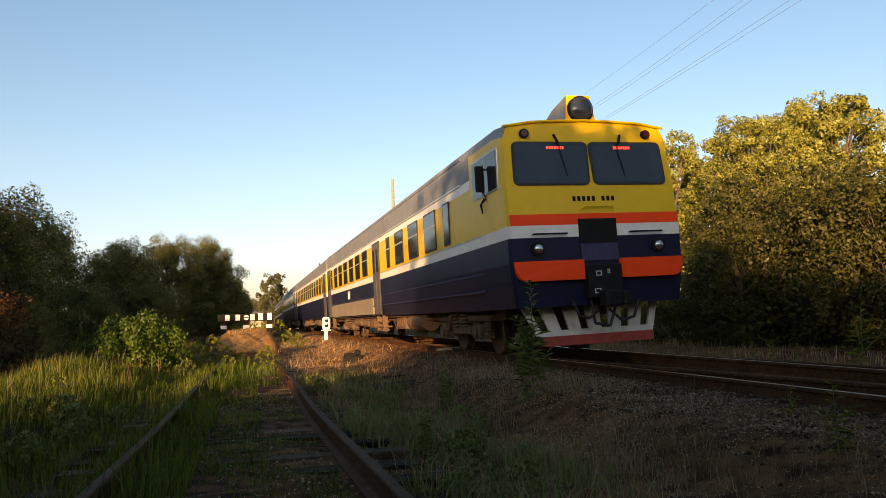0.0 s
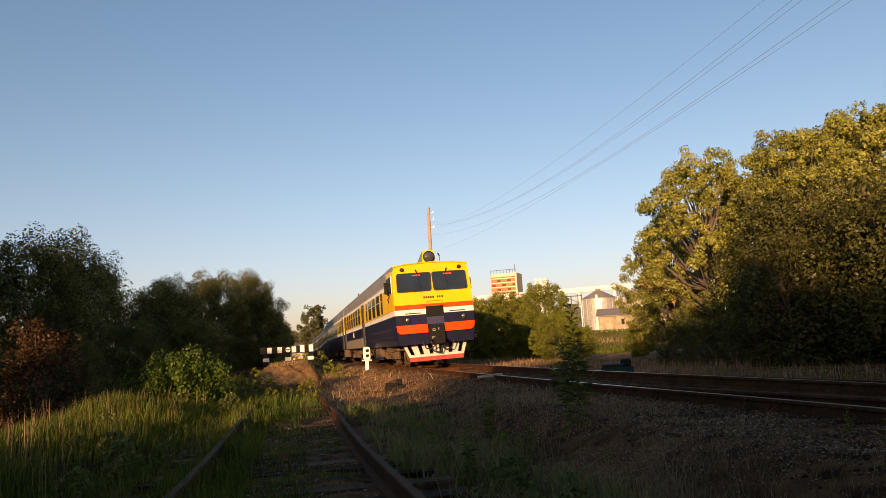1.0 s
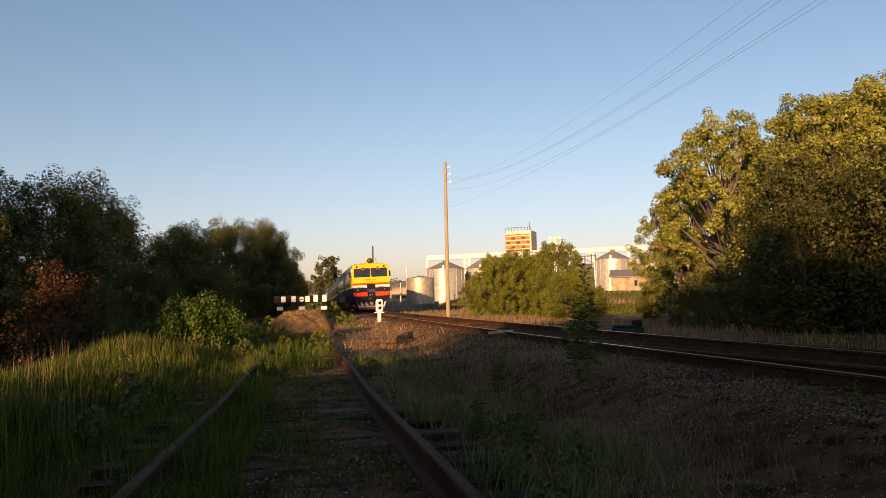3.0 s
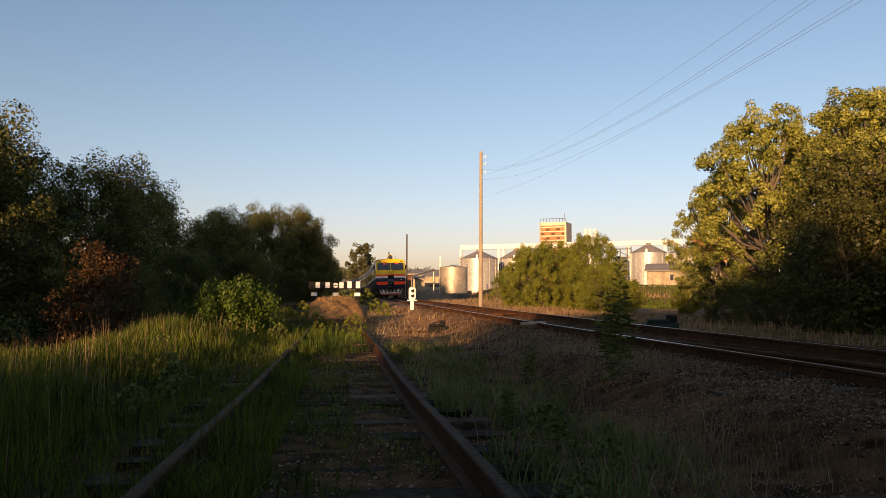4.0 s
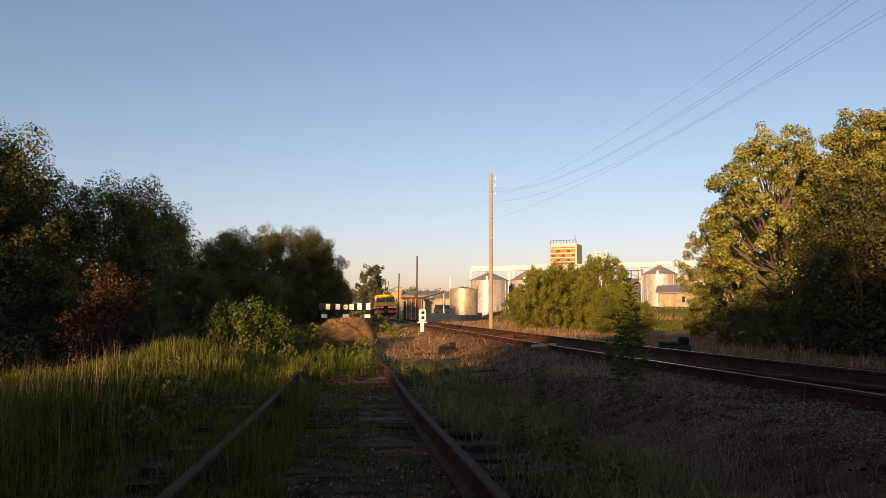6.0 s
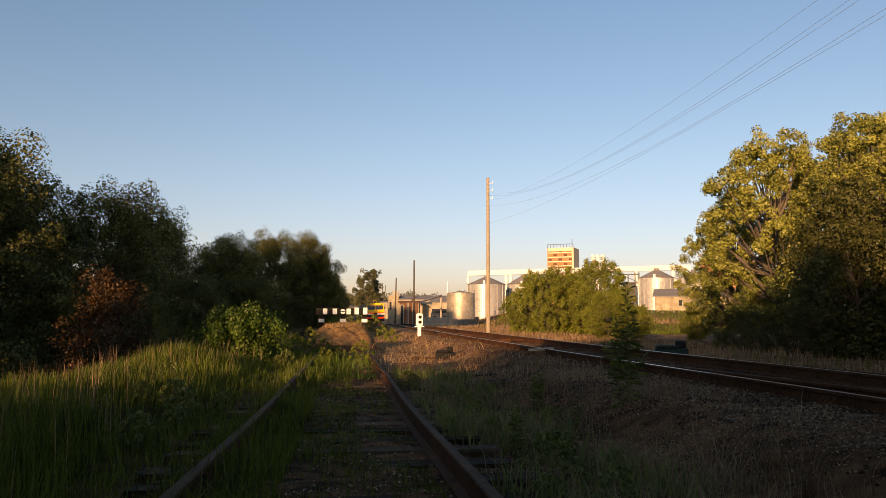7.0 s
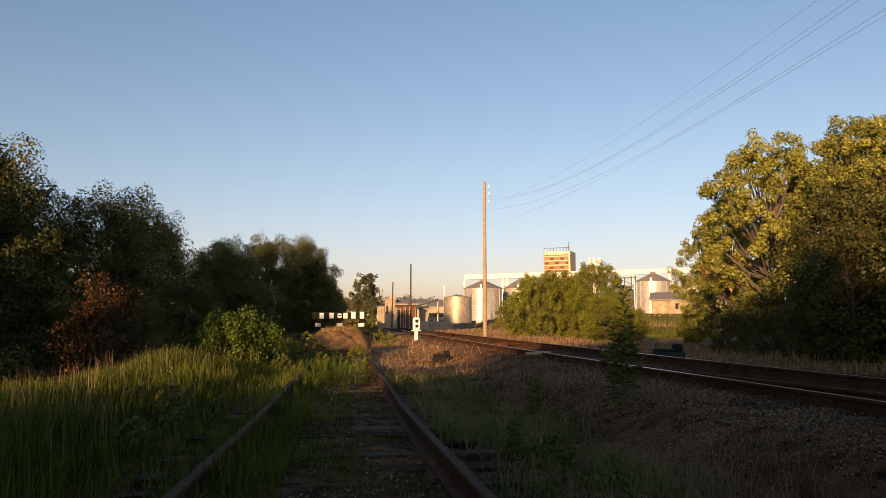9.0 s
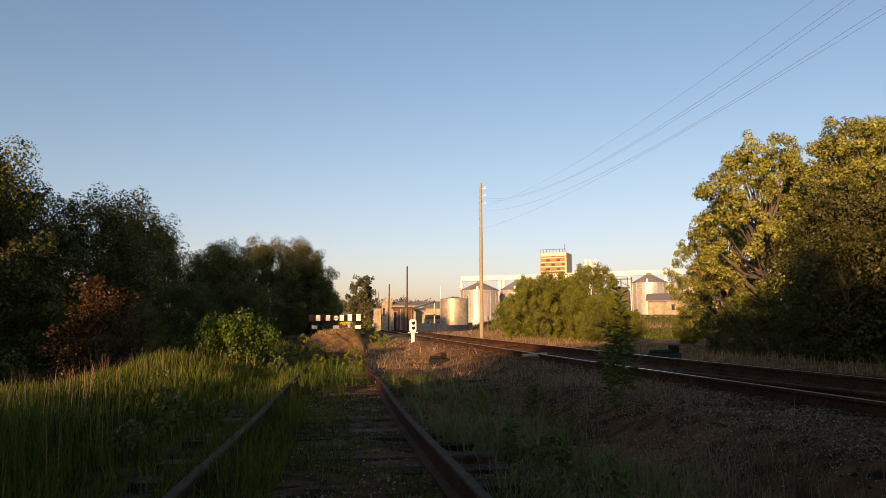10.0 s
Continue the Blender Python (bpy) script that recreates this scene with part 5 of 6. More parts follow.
# ---- along the tracks ----
def buffer_stop():
    d = 41.0
    x, y = on_sight(600, d)
    z0 = float(land(x, y))
    s = empty("buffer_stop", "black buffer stop beam with white squares and disc sign", "buffer stop")
    s.matrix_basis = pose(x, y, 0, 0, 0, facing(x, y))
    k = d / 1277.8
    zb, zt = sight_height(565.5, d), sight_height(553, d)
    x0, x1 = (555 - 600) * k, (646 - 600) * k
    part("beam", boxed(x0, x1, -0.14, 0.14, zb, zt, bevel=0.015), BLACKPAINT, s)
    for px in (571, 588, 612, 626, 641):
        xx = (px - 600) * k
        part("white_square", boxed(xx - 0.12, xx + 0.12, -0.155, -0.135, zb + 0.05, zt - 0.03 + 0.06 * (px > 620)), SIGNWHITE, s)
    b = bmesh.new()
    xx, zz = (602 - 600) * k, sight_height(559, d)
    rod(b, (xx, -0.16, zz), (xx, -0.20, zz), 0.14, n=24)
    disc = part("disc_sign", b, SIGNWHITE, s, "white disc sign with a black bar")
    part("disc_bar", boxed(xx - 0.15, xx + 0.15, -0.21, -0.195, zz - 0.025, zz + 0.025), BLACKPAINT, disc)
    for px in (565, 602, 640):
        xx = (px - 600) * k
        part("post", boxed(xx - 0.12, xx + 0.12, 0.0, 0.24, z0 - 0.3, zt - 0.02), BLACKPAINT, s)
        part("post_plate", boxed(xx - 0.16, xx + 0.16, -0.03, -0.005, sight_height(578, d), sight_height(572, d)), SIGNWHITE, s)
        b = bmesh.new()
        rod(b, (xx, 0.2, zb), (xx, 1.8, z0 - 0.1), 0.07, n=6)
        part("strut", b, RUST, s)


buffer_stop()


def dwarf_signal():
    d = 36.1
    x, y = on_sight(737, d)
    z0 = float(land(x, y))
    h = sight_height(562, d) - z0
    s = empty("dwarf_signal", "small white dwarf signal with two dark lenses", "railway signal")
    s.matrix_basis = pose(x, y, z0, 0, 0, facing(x, y))
    part("foot", boxed(-0.09, 0.09, -0.10, 0.10, -0.2, h * 0.45, bevel=0.015), SIGNWHITE, s)
    b = bmesh.new()
    pts = rounded(-0.17, 0.17, h * 0.44, h, 0.09)
    lo, hi = [b.verts.new((p, -0.16, q)) for p, q in pts], [b.verts.new((p, 0.12, q)) for p, q in pts]
    b.faces.new(lo), b.faces.new(hi[::-1])
    for i in range(len(pts)):
        b.faces.new((lo[i], hi[i], hi[(i + 1) % len(pts)], lo[(i + 1) % len(pts)]))
    bmesh.ops.recalc_face_normals(b, faces=b.faces)
    head = part("head", b, SIGNWHITE, s)
    for u in (0.62, 0.84):
        b = bmesh.new()
        rod(b, (0.03, -0.15, h * u), (0.03, -0.175, h * u), 0.085, n=16)
        part("lens", b, BLACKPAINT, head)
        b = bmesh.new()
        rod(b, (0.03, -0.17, h * u + 0.10), (0.03, -0.30, h * u + 0.09), 0.03, n=8)
        part("hood", b, SIGNWHITE, head)
    part("bracket", boxed(-0.24, 0.24, -0.1, 0.1, h * 0.40, h * 0.44), SIGNWHITE, s)


dwarf_signal()


def point_machine(px, lift, depth, w, label, material, turn):
    x, y = on_sight(px, depth)
    z0 = float(land(x, y))
    m = empty("point_machine", label, "point machine")
    m.matrix_basis = pose(x, y, z0 + lift, 0, 0, facing(x, y) + turn)
    part("case", boxed(-w / 2, w / 2, -0.22, 0.22, 0.02, 0.30, bevel=0.03), material, m)
    part("cover", boxed(-w / 2 + 0.02, w * 0.22, -0.24, 0.24, 0.30, 0.36, bevel=0.015), material, m)
    b = boxed(w * 0.12, w / 2 - 0.04, -0.17, 0.17, 0.30, 0.46, bevel=0.04)
    part("motor_hood", b, BLACKPAINT, m)
    b = bmesh.new()
    rod(b, (-w / 2, 0, 0.12), (-w / 2 - 0.7, 0, 0.12), 0.025, n=8)
    part("drive_rod", b, RUST, m)
    for q in (-1, 1):
        part("bearer", boxed(q * w * 0.35 - 0.08, q * w * 0.35 + 0.08, -0.5, 0.5, -0.30, 0.04), SLEEPER, m)
    return m


point_machine(1178, -0.07, 16.3, 0.70, "dark green point machine box with a black hood", GREENBOX, 4)
point_machine(782, -0.14, 21.5, 0.55, "small black point machine box in dry grass", BLACKPAINT, 0)


def plank():
    x, y = on_sight(950, 17.6)
    p = tagged(new("plank", mesh_of("plank", boxed(-0.30, 0.30, -0.07, 0.07, -0.03, 0.03, bevel=0.01), POLEWOOD)), "pale weathered plank lying beside the track", "plank")
    p.matrix_basis = pose(x, y, float(land(x, y)) + 0.12, 0, -4, -6)
    b = boxed(-0.16, 0.16, -0.12, 0.12, -0.3, 0.09, bevel=0.02)
    q = tagged(new("timber_block", mesh_of("timber_block", b, SLEEPER)), "dark timber block under a pale plank", "timber")
    q.matrix_basis = pose(x, y, float(land(x, y)), 0, 0, 10)


plank()


def switch_gear():
    """Rods and lock covers of the switch."""
    for px, d, w, label in ((790, 34.4, 0.8, "yellowish rusty point lock cover between rails"), (815, 31.0, 0.8, "rusty point lock cover between rails"), (880, 25.8, 0.7, "rusty drive cover beside the rail")):
        x, y = on_sight(px, d)
        m = empty("point_lock", label, "railway switch")
        m.matrix_basis = pose(x, y, float(land(x, y)) + 0.06, 0, 0, 4)
        part("cover", boxed(-w / 2, w / 2, -0.16, 0.16, -0.1, 0.08, bevel=0.03), RUST, m)
        b = bmesh.new()
        rod(b, (-1.0, 0, 0.02), (1.0, 0, 0.02), 0.03, n=8)
        part("rod", b, RUST, m)


switch_gear()


# ---- grass, stones and weeds ----
def blades(name, label, xy, height, width, material, seed, bend=0.35, sink=0.02):
    """Many single blades, each of two tapering pieces, rooted in the ground at xy."""
    rng = np.random.default_rng(seed)
    n = len(xy)
    z = land(xy[:, 0], xy[:, 1]) - sink
    ang = rng.uniform(0, 2 * np.pi, n)
    side = np.stack([np.cos(ang), np.sin(ang), np.zeros(n)], 1)
    way = rng.uniform(0, 2 * np.pi, n)
    lean = np.stack([np.cos(way), np.sin(way), np.zeros(n)], 1) * (height * bend * rng.uniform(0.1, 1.0, n))[:, None]
    root = np.stack([xy[:, 0], xy[:, 1], z], 1)
    up = np.array([0, 0, 1.0])
    mid = root + lean * 0.35 + up * (height * 0.6)[:, None]
    tip = root + lean + up * (height * rng.uniform(0.88, 1.0, n))[:, None]
    w = (width * rng.uniform(0.6, 1.3, n))[:, None]
    verts = np.stack([root - side * w, root + side * w, mid + side * w * 0.7, mid - side * w * 0.7, tip + side * w * 0.12, tip - side * w * 0.12], 1).reshape(-1, 3)
    base = np.arange(n)[:, None] * 6
    faces = np.stack([base + [0, 1, 2, 3], base + [3, 2, 4, 5]], 1).reshape(-1, 4)
    return tagged(new(name, raw_mesh(name, verts, faces, material)), label, "grass", kind="stuff")


def patchy(rng, n, x0, x1, y0, y1, scale, cut, seed=0.0):
    """Points of a stretch of ground, thinned in patches; nearer ones thicker."""
    y = y0 + (y1 - y0) * rng.random(n * 3) ** 1.5
    x = rng.uniform(x0, x1, n * 3)
    keep = wobble(x, y, scale, seed) + 0.35 * rng.normal(size=n * 3) > cut
    return np.stack([x, y], 1)[keep][:n]


rng = np.random.default_rng(5)
P = patchy(rng, 80000, -7.5, -1.55, 0.5, 36, 0.8, -0.6)
P = P[(P[:, 0] < -2.0) | (rng.random(len(P)) < 0.35)]
hh = (0.26 + 0.28 * rng.random(len(P))) * (0.8 + 0.35 * wobble(P[:, 0], P[:, 1], 0.7, 2.0)) * np.clip((-P[:, 0] - 1.0) / 1.5, 0.35, 1.0)
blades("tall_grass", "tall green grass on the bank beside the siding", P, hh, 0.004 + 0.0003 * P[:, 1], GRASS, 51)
P = patchy(rng, 1500, -6, -2.0, 2, 34, 0.8, -0.4)
blades("seed_grass", "pale seed heads above the green grass", P, 0.42 + 0.25 * rng.random(len(P)), 0.0018 + 0.0002 * P[:, 1], DRYGRASS, 52, 0.2)
P = patchy(rng, 7000, -0.62, 0.60, 1.5, 27, 1.3, 0.25, 1.0)
blades("track_grass", "short grass between old sleepers", P, 0.03 + 0.09 * rng.random(len(P)), 0.003 + 0.00012 * P[:, 1], GRASS, 53, 0.7)
P = patchy(rng, 6500, -1.15, -0.40, 2.2, 27, 1.6, 0.15, 2.0)
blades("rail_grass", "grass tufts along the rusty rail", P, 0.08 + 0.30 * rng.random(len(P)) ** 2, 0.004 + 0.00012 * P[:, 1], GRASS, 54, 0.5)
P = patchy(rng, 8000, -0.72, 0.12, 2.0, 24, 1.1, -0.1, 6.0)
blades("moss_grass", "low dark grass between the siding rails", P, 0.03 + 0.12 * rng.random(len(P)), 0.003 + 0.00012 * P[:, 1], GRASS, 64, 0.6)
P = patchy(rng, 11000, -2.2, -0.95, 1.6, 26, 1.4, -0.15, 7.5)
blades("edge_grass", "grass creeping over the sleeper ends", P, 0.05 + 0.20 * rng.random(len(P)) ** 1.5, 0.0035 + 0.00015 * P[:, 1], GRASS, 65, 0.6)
P = patchy(rng, 450, -0.85, 0.6, 14.5, 21, 1.0, 0.1, 3.0)
blades("track_weeds", "bright weeds across the siding before the mound", P, 0.12 + 0.30 * rng.random(len(P)), 0.010, LEAF_G, 55, 0.6)
P = patchy(rng, 15000, 0.95, 4.3, 2.0, 40, 1.1, 0.34, 4.0)
P = P[rng.random(len(P)) > 0.75 * smooth_step(2.2, 4.0, P[:, 0]) * (1 - smooth_step(9, 15, P[:, 1]))]
P = P[rng.random(len(P)) > 0.93 * smooth_step(11, 16, P[:, 1])]
blades("dry_grass", "thin dry brown grass between the tracks", P, 0.05 + 0.24 * rng.random(len(P)) ** 1.7, 0.0022 + 0.00018 * P[:, 1], DRYGRASS, 56, 1.2)
P = patchy(rng, 4200, 0.95, 2.4, 2.8, 15, 1.0, 0.3, 5.0)
blades("green_tufts", "green tufts among dry grass", P, 0.06 + 0.30 * rng.random(len(P)) ** 1.6, 0.005 + 0.0003 * P[:, 1], WEED, 57, 0.7)
P = patchy(rng, 24000, 8.4, 13.0, 3, 62, 0.7, -0.1, 6.0)
P[:, 0] += main_x(P[:, 1]) - 5.9
P = P[rng.random(len(P)) > 0.70 * (1 - smooth_step(16, 24, P[:, 1]))]
blades("verge_grass", "dry grass on the verge of the main track", P, 0.06 + 0.28 * rng.random(len(P)) ** 1.5, 0.004 + 0.0003 * P[:, 1], DRYGRASS, 58, 0.5)
P = patchy(rng, 5000, 0.9, 3.5, 13, 54, 0.6, 0.25, 7.0)
blades("straw_grass", "golden dry grass lit by low sun", P, 0.03 + 0.16 * rng.random(len(P)) ** 2.5, 0.003 + 0.00014 * P[:, 1], STRAW, 59, 1.0)
P = patchy(rng, 16000, -8, 30, 60, 150, 0.15, -0.6, 8.0)
P = P[np.abs(P[:, 0] - main_x(P[:, 1])) > 2.6]
blades("field_grass", "rough dry field grass in the distance", P, 0.15 + 0.25 * rng.random(len(P)), 0.04, DRYGRASS, 60, 0.4)
P = patchy(rng, 44000, 13, 48, 44, 95, 0.15, -0.8, 8.5)
blades("meadow_grass", "sunlit meadow grass before the grain works", P, 0.08 + 0.14 * rng.random(len(P)), 0.03, GRASS, 62, 0.4)
P = patchy(rng, 2600, -2.4, 1.5, 28.9, 33.5, 0.9, -0.3, 9.0)
blades("mound_grass", "sparse dry grass on the earth mound", P, 0.04 + 0.12 * rng.random(len(P)) ** 1.5, 0.009, STRAW, 61, 1.2, -0.04)


def stones(name, label, xy, size, material, seed, lift=0.2):
    """Many small angular stones."""
    r = np.random.default_rng(seed)
    n = len(xy)
    octa = np.array([(1, 0, 0), (0, 1, 0), (-1, 0, 0), (0, -1, 0), (0, 0, 1), (0, 0, -1)], float)
    tri = np.array([(0, 1, 4), (1, 2, 4), (2, 3, 4), (3, 0, 4), (1, 0, 5), (2, 1, 5), (3, 2, 5), (0, 3, 5)])
    v = octa[None] * r.uniform(0.5, 1.3, (n, 6, 1)) * size[:, None, None]
    a = r.uniform(0, 2 * np.pi, n)
    c, s = np.cos(a)[:, None], np.sin(a)[:, None]
    v = np.stack([v[..., 0] * c - v[..., 1] * s, v[..., 0] * s + v[..., 1] * c, v[..., 2] * 0.7 + 0.3 * v[..., 0]], -1)
    root = np.stack([xy[:, 0], xy[:, 1], land(xy[:, 0], xy[:, 1]) + size * lift], 1)
    verts = (v + root[:, None]).reshape(-1, 3)
    faces = (np.arange(n)[:, None, None] * 6 + tri[None]).reshape(-1, 3)
    return tagged(new(name, raw_mesh(name, verts, faces, material)), label, "stones", kind="stuff")


y = 1.5 + 30 * rng.random(26000) ** 1.5
x = main_x(y) + rng.normal(size=26000) * 1.15
stones("ballast", "brown dusty track ballast stones", np.stack([x, y], 1), 0.010 + 0.018 * rng.random(26000), BALLAST, 71)
P = patchy(rng, 70000, 0.95, 4.8, 1.5, 15, 1.2, -0.1, 1.5)
stones("gravel", "scattered gravel on trodden earth", P, 0.003 + 0.012 * rng.random(len(P)) ** 4, GRAVEL, 72)
P = np.stack([3.9 + 0.75 * rng.normal(size=16000), 8.6 + 2.2 * rng.normal(size=16000)], 1)
P = P[(P[:, 1] > 1.5) & (wobble(P[:, 0], P[:, 1], 2.0, 0.7) + 0.4 * rng.normal(size=16000) > -0.2)]
stones("shoulder_gravel", "pale gravel spilled down the track shoulder", P, 0.004 + 0.013 * rng.random(len(P)) ** 3, GRAVEL, 74)
P = patchy(rng, 2200, -0.95, -0.40, 3.0, 10, 1.9, 0.25, 3.7)
blades("rail_tufts", "tall soft grass tufts leaning over the rusty rail", P, 0.06 + 0.22 * rng.random(len(P)) ** 1.7, 0.004 + 0.0002 * P[:, 1], GRASS, 67, 0.7)
P = patchy(rng, 1500, 0.6, 5.2, 14, 40, 1.6, 0.45, 5.1)
P = P[P[:, 0] < main_x(P[:, 1]) - 1.6]
blades("track_straw", "bleached straw tufts beside the switch", P, 0.08 + 0.30 * rng.random(len(P)) ** 2, 0.003 + 0.0002 * P[:, 1], STRAW, 68, 1.0)
P = patchy(rng, 13000, 1.0, 4.2, 2.6, 14, 1.3, 0.36, 8.2)
P = P[rng.random(len(P)) > 0.7 * smooth_step(2.4, 4.2, P[:, 0])]
blades("dead_grass", "grey-brown dead grass stalks standing in tufts", P, 0.04 + 0.26 * rng.random(len(P)) ** 1.6, 0.0016 + 0.00016 * P[:, 1], DRYGRASS, 66, 0.7)
P = patchy(rng, 5000, 1.2, 4.5, 1.8, 12, 1.5, -0.2, 3.3)
blades("dead_stalks", "flattened dead grass stalks on bare earth", P, 0.02 + 0.07 * rng.random(len(P)), 0.0018 + 0.0001 * P[:, 1], STRAW, 63, 3.5)
P = patchy(rng, 13000, -1.3, 1.3, 1.5, 20, 1.2, -0.2, 2.5)
stones("siding_gravel", "small stones between old sleepers", P, 0.006 + 0.014 * rng.random(len(P)) ** 3, GRAVEL, 73)


def weed(label, height, seed, leaf=0.16, material=None, branches=5):
    """A tall upright weed: stem, side shoots and narrow leaves up the stem."""
    rnd = random.Random(seed)
    top = empty("weed", label, "weed", "tall weeds")
    b = bmesh.new()
    stems = [(Vector((0, 0, -0.05)), Vector((rnd.uniform(-0.05, 0.05) * height, 0, height)))]
    for k in range(branches):
        h = height * rnd.uniform(0.15, 0.55)
        a = rnd.uniform(0, 6.28)
        L = height * rnd.uniform(0.2, 0.36)
        p = Vector((0, 0, h))
        stems.append((p, p + Vector((math.cos(a) * L * 0.7, math.sin(a) * L * 0.7, L * 0.75))))
    for p, q in stems:
        rod(b, p, q, 0.006 * height + 0.002, 0.002, n=6)
    part("stem", b, WEED, top)
    b = bmesh.new()
    for p, q in stems:
        L = (q - p).length
        n = int(L / 0.023)
        for k in range(n):
            u = (k + 1) / n
            c = p.lerp(q, u)
            a = k * 2.4 + rnd.uniform(-0.3, 0.3)
            s = leaf * (1 - 0.45 * u) * rnd.uniform(0.7, 1.15)
            d = Vector((math.cos(a), math.sin(a), 0.2 + 0.5 * u - 0.4 * rnd.random())).normalized()
            w = Vector((-math.sin(a), math.cos(a), 0)) * s * 0.15
            m_, e = c + d * s * 0.5 + Vector((0, 0, 0.08 * s)), c + d * s - Vector((0, 0, 0.12 * s))
            v = [b.verts.new(t) for t in (c, m_ - w, e, m_ + w)]
            b.faces.new(v)
    part("leaves", b, material or WEED, top)
    return top


def plant_at(ob, px, depth, s=1.0, rz=0.0):
    x, y = on_sight(px, depth)
    return place(ob, x, y, rz, s)


thistle = plant_at(weed("tall dark green weed with narrow leaves", 1.42, 81, 0.25), 1103, 8.3, 0.97)
plant_at(copy_thing(thistle, Matrix.Identity(4)), 1085, 8.9, 0.66, 100)
plant_at(copy_thing(thistle, Matrix.Identity(4)), 945, 9.5, 0.55, 50)
plant_at(copy_thing(thistle, Matrix.Identity(4)), 1010, 8.0, 0.35, 150)
plant_at(copy_thing(thistle, Matrix.Identity(4)), 905, 6.5, 0.42, 220)
plant_at(copy_thing(thistle, Matrix.Identity(4)), 990, 6.0, 0.38, 20)
lit_weed = weed("young yellow-green weed with upright leaves", 0.50, 82, 0.13, LEAF_B, 3)
plant_at(lit_weed, 1680, 4.5, 1.0)
plant_at(copy_thing(lit_weed, Matrix.Identity(4)), 1590, 5.6, 0.6, 70)
plant_at(copy_thing(lit_weed, Matrix.Identity(4)), 1740, 8.5, 1.9, 130)

herb = tree("weed", "low leafy green herb among dry grass", "weed", 0.55, 0.30, 900, 0.06, WEED, 96, trunk=0.008, lobes=20, base=0.02, group="tall weeds")
place(herb, 1.5, 5.2, 0, 0.8)
for k in range(26):
    hr = random.Random(300 + k)
    again(herb, 1.05 + 1.5 * hr.random() ** 1.4, 3.2 + 10 * hr.random(), 360 * hr.random(), 0.25 + 0.35 * hr.random())
for k in range(12):
    hr = random.Random(400 + k)
    again(herb, -1.4 - 1.6 * hr.random(), 3.0 + 16 * hr.random(), 360 * hr.random(), 0.5 + 0.4 * hr.random())
for px_, d_, s_ in ((1330, 17.5, 0.8), (1375, 16, 0.9), (1425, 15.5, 0.8), (1470, 14.5, 1.0), (1520, 14, 0.9), (1560, 13.5, 1.0), (1610, 13, 0.9), (1290, 19, 0.8)):
    plant_at(copy_thing(lit_weed, Matrix.Identity(4)), px_, d_, s_, px_)

shrub = tree("bush", "low bright green broad-leaved bush in the grass", "bush", 1.15, 1.25, 15000, 0.088, LEAF_G, 91, trunk=0.03, lobes=75, base=0.03, clump=1.35)
place(shrub, *on_sight(425, 19.0), 0, 0.84, 1.06)
red_bush = tree("bush", "reddish-brown leaved shrub at the wood's edge", "bush", 4.4, 1.2, 11000, 0.10, LEAF_RED, 92, trunk=0.05, lobes=50, base=0.05, clump=1.7)
plant_at(red_bush, 165, 20.5, 1.0)
gold_bush = tree("bush", "small golden-leaved shrub in the grass", "bush", 0.9, 0.55, 1500, 0.09, LEAF_RED, 93, trunk=0.03, lobes=14, base=0.05)
plant_at(gold_bush, 140, 12.0, 0.5)
weeds_bush = tree("bush", "low yellow-green bush beside the mound", "bush", 0.9, 0.5, 1800, 0.06, LEAF_B, 94, trunk=0.02, lobes=16, base=0.03)
plant_at(weeds_bush, 636, 20.0, 0.72)
for px_, d_, s_ in ((572, 20.5, 0.5), (600, 21.5, 0.45), (585, 22, 0.6), (560, 25, 0.8), (545, 30, 0.9), (690, 36, 0.8), (675, 40, 0.9), (520, 24, 0.8), (612, 47, 1.5), (638, 48, 1.6), (662, 46, 1.5), (588, 48, 1.5), (623, 46, 1.6), (604, 47, 1.4)):
    plant_at(copy_thing(weeds_bush, Matrix.Identity(4)), px_, d_, s_, px_)


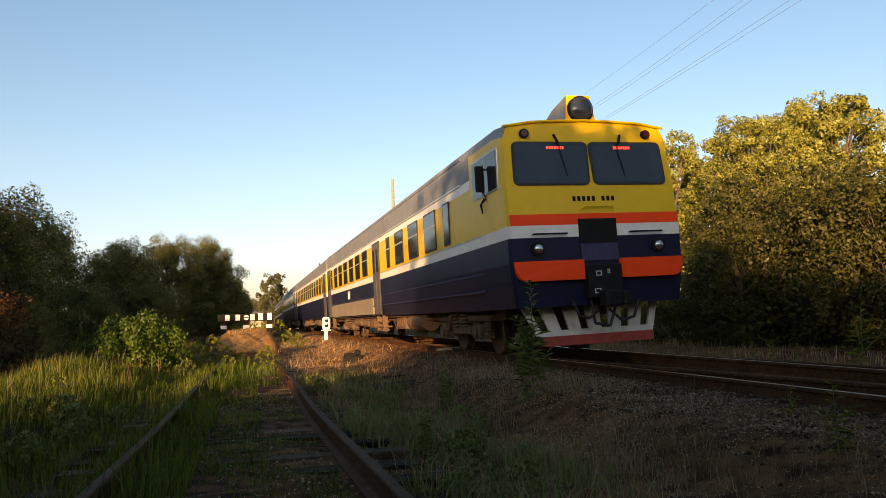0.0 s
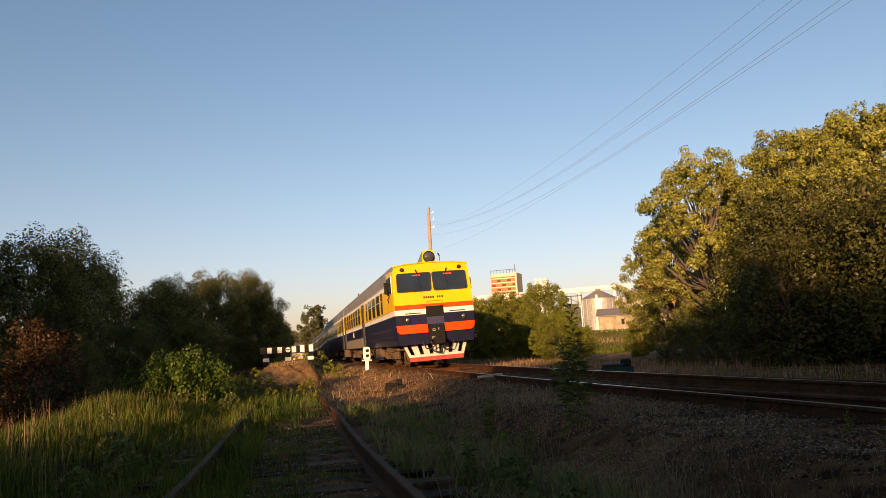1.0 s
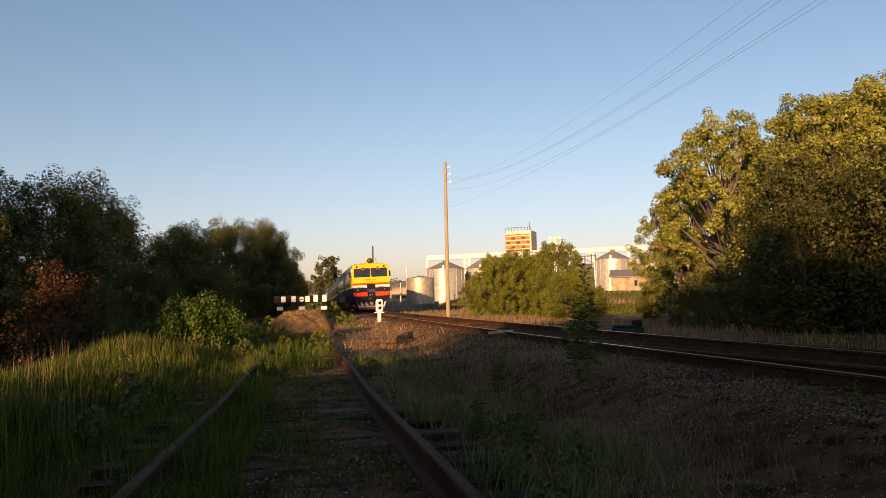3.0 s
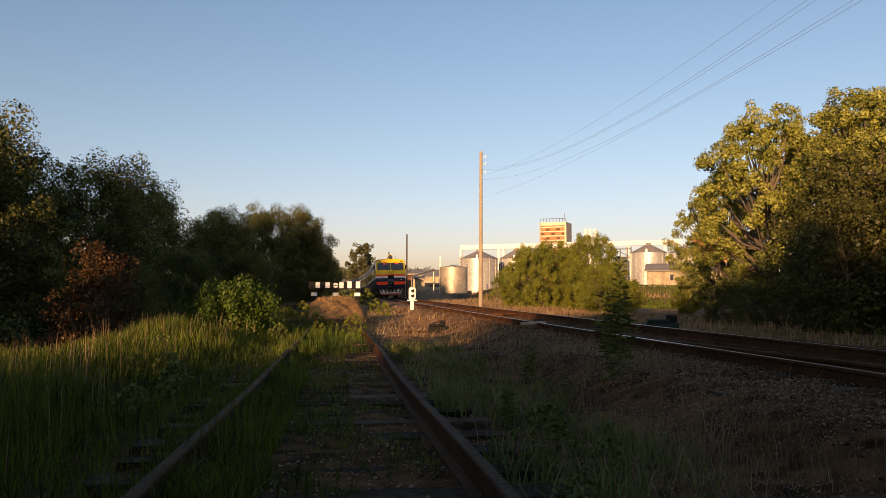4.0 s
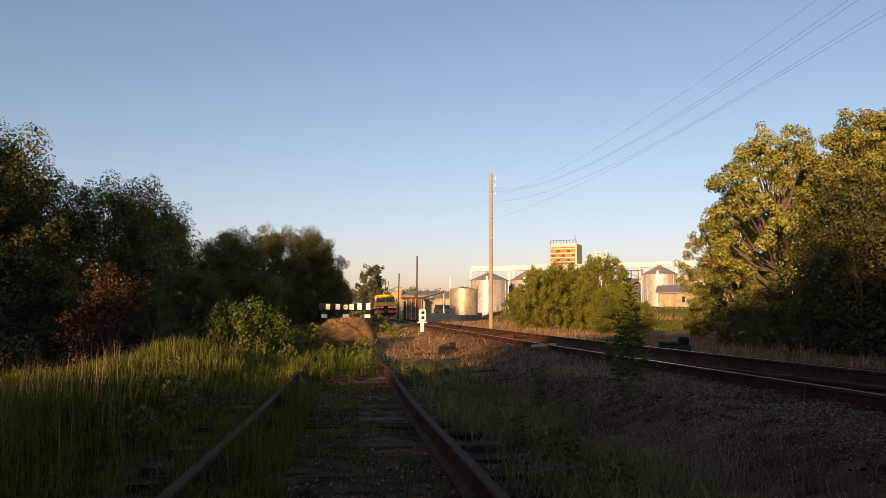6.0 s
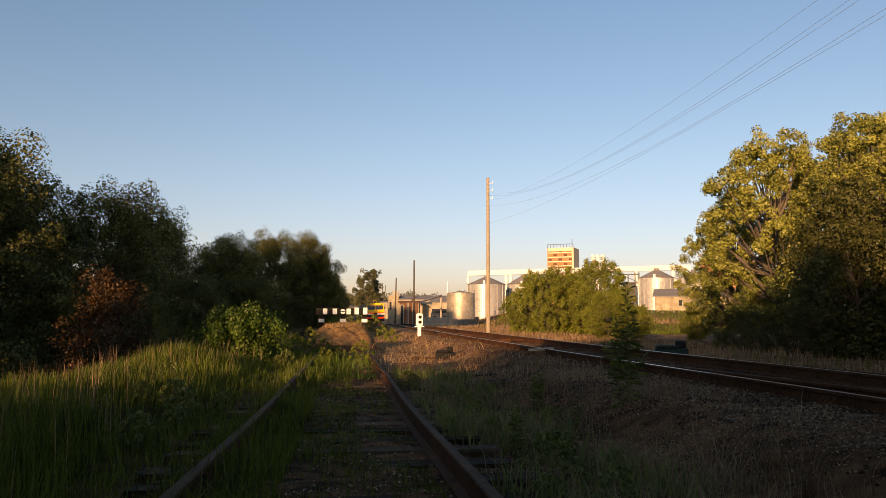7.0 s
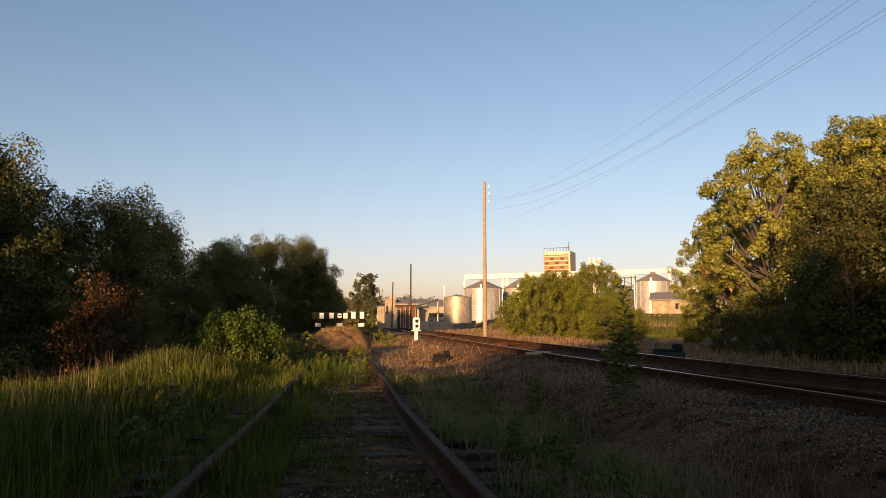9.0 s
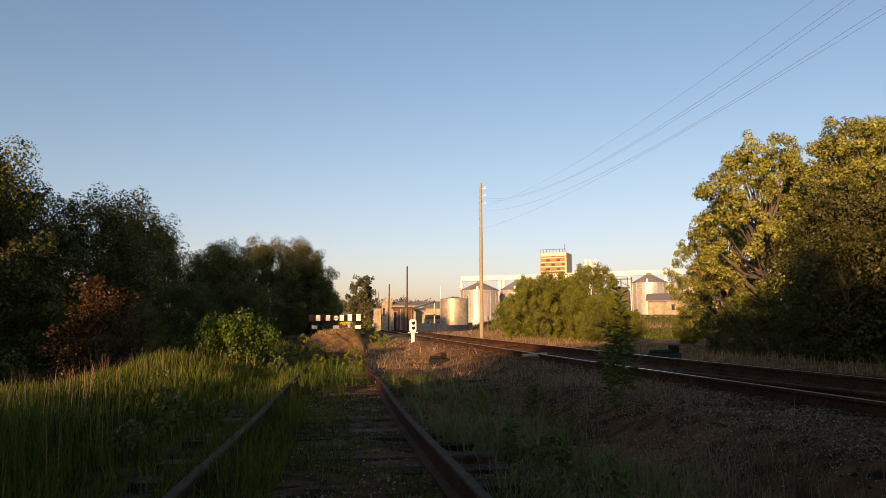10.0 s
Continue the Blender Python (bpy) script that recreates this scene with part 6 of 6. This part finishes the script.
# ---- far woods ----
def far_woods():
    r = np.random.default_rng(77)
    cents = []
    for k in range(300):
        px = r.uniform(-500, 2200) if k > 90 else r.uniform(560, 880)
        d = r.uniform(300, 420)
        x, y = on_sight(px, d)
        if 600 < px < 850:
            h = r.uniform(9.5, 13.0)
        else:
            h = r.uniform(7, 11)
        n = 420
        q = r.normal(size=(n, 3))
        q = q / np.linalg.norm(q, axis=1)[:, None] * r.random((n, 1)) ** 0.4 * np.array([4.6, 3.0, h * 0.5]) + np.array([x, y, h * 0.5])
        cents.append(q)
    c = np.concatenate(cents)
    c = c[c[:, 2] > -1]
    me = leaves_mesh("far_woods", c, 0.85, LEAF_FAR, r)
    tagged(new("far_woods", me), "distant line of woods on the horizon", "woods", kind="stuff")


far_woods()


def earth_mound():
    """A heap of dumped earth across the end of the siding."""
    xs, ys = np.linspace(-2.3, 1.9, 90), np.linspace(25.4, 34.5, 130)
    gx, gy = np.meshgrid(xs, ys)
    rise = np.exp(-((gx + 0.12) / 1.2) ** 6 - (np.where(gy < 29.2, gy - 29.2, (gy - 29.2) * 0.45) / 1.55) ** 2)
    gz = land(gx, gy) + 0.10 * smooth_step(0.12, 0.4, rise) - 0.06 + 0.06 * wobble(gx, gy, 4.0, 1.0) * rise + 0.045 * wobble(gx, gy, 11.0, 2.0) * rise + 0.03 * wobble(gx, gy, 23.0, 3.0) * rise
    w = len(xs)
    i = (np.arange(len(ys) - 1)[:, None] * w + np.arange(w - 1)[None, :]).ravel()
    me = raw_mesh("earth_mound", np.stack([gx.ravel(), gy.ravel(), gz.ravel()], 1), np.stack([i, i + 1, i + w + 1, i + w], 1), EARTH)
    tagged(new("earth_mound", me), "heap of bare brown earth across the siding", "earth heap")


earth_mound()


def motions():
    for k, c in enumerate(cars):
        walk(c, [(t / 4, car_pose(front_at(t / 4) + 26.6 * k)) for t in range(0, 41)])
    # the wheels roll: their way over their radius
    for c in cars:
        for w in [o for o in c.children_recursive if o.name.startswith("wheel")]:
            at, turn = w.matrix_basis.translation.copy(), w.matrix_basis.to_quaternion().to_matrix().to_4x4()
            walk(w, [(t / 30, Matrix.Translation(at) @ pose(0, 0, 0, 65.7 * t) @ turn) for t in range(0, 301)])


motions()
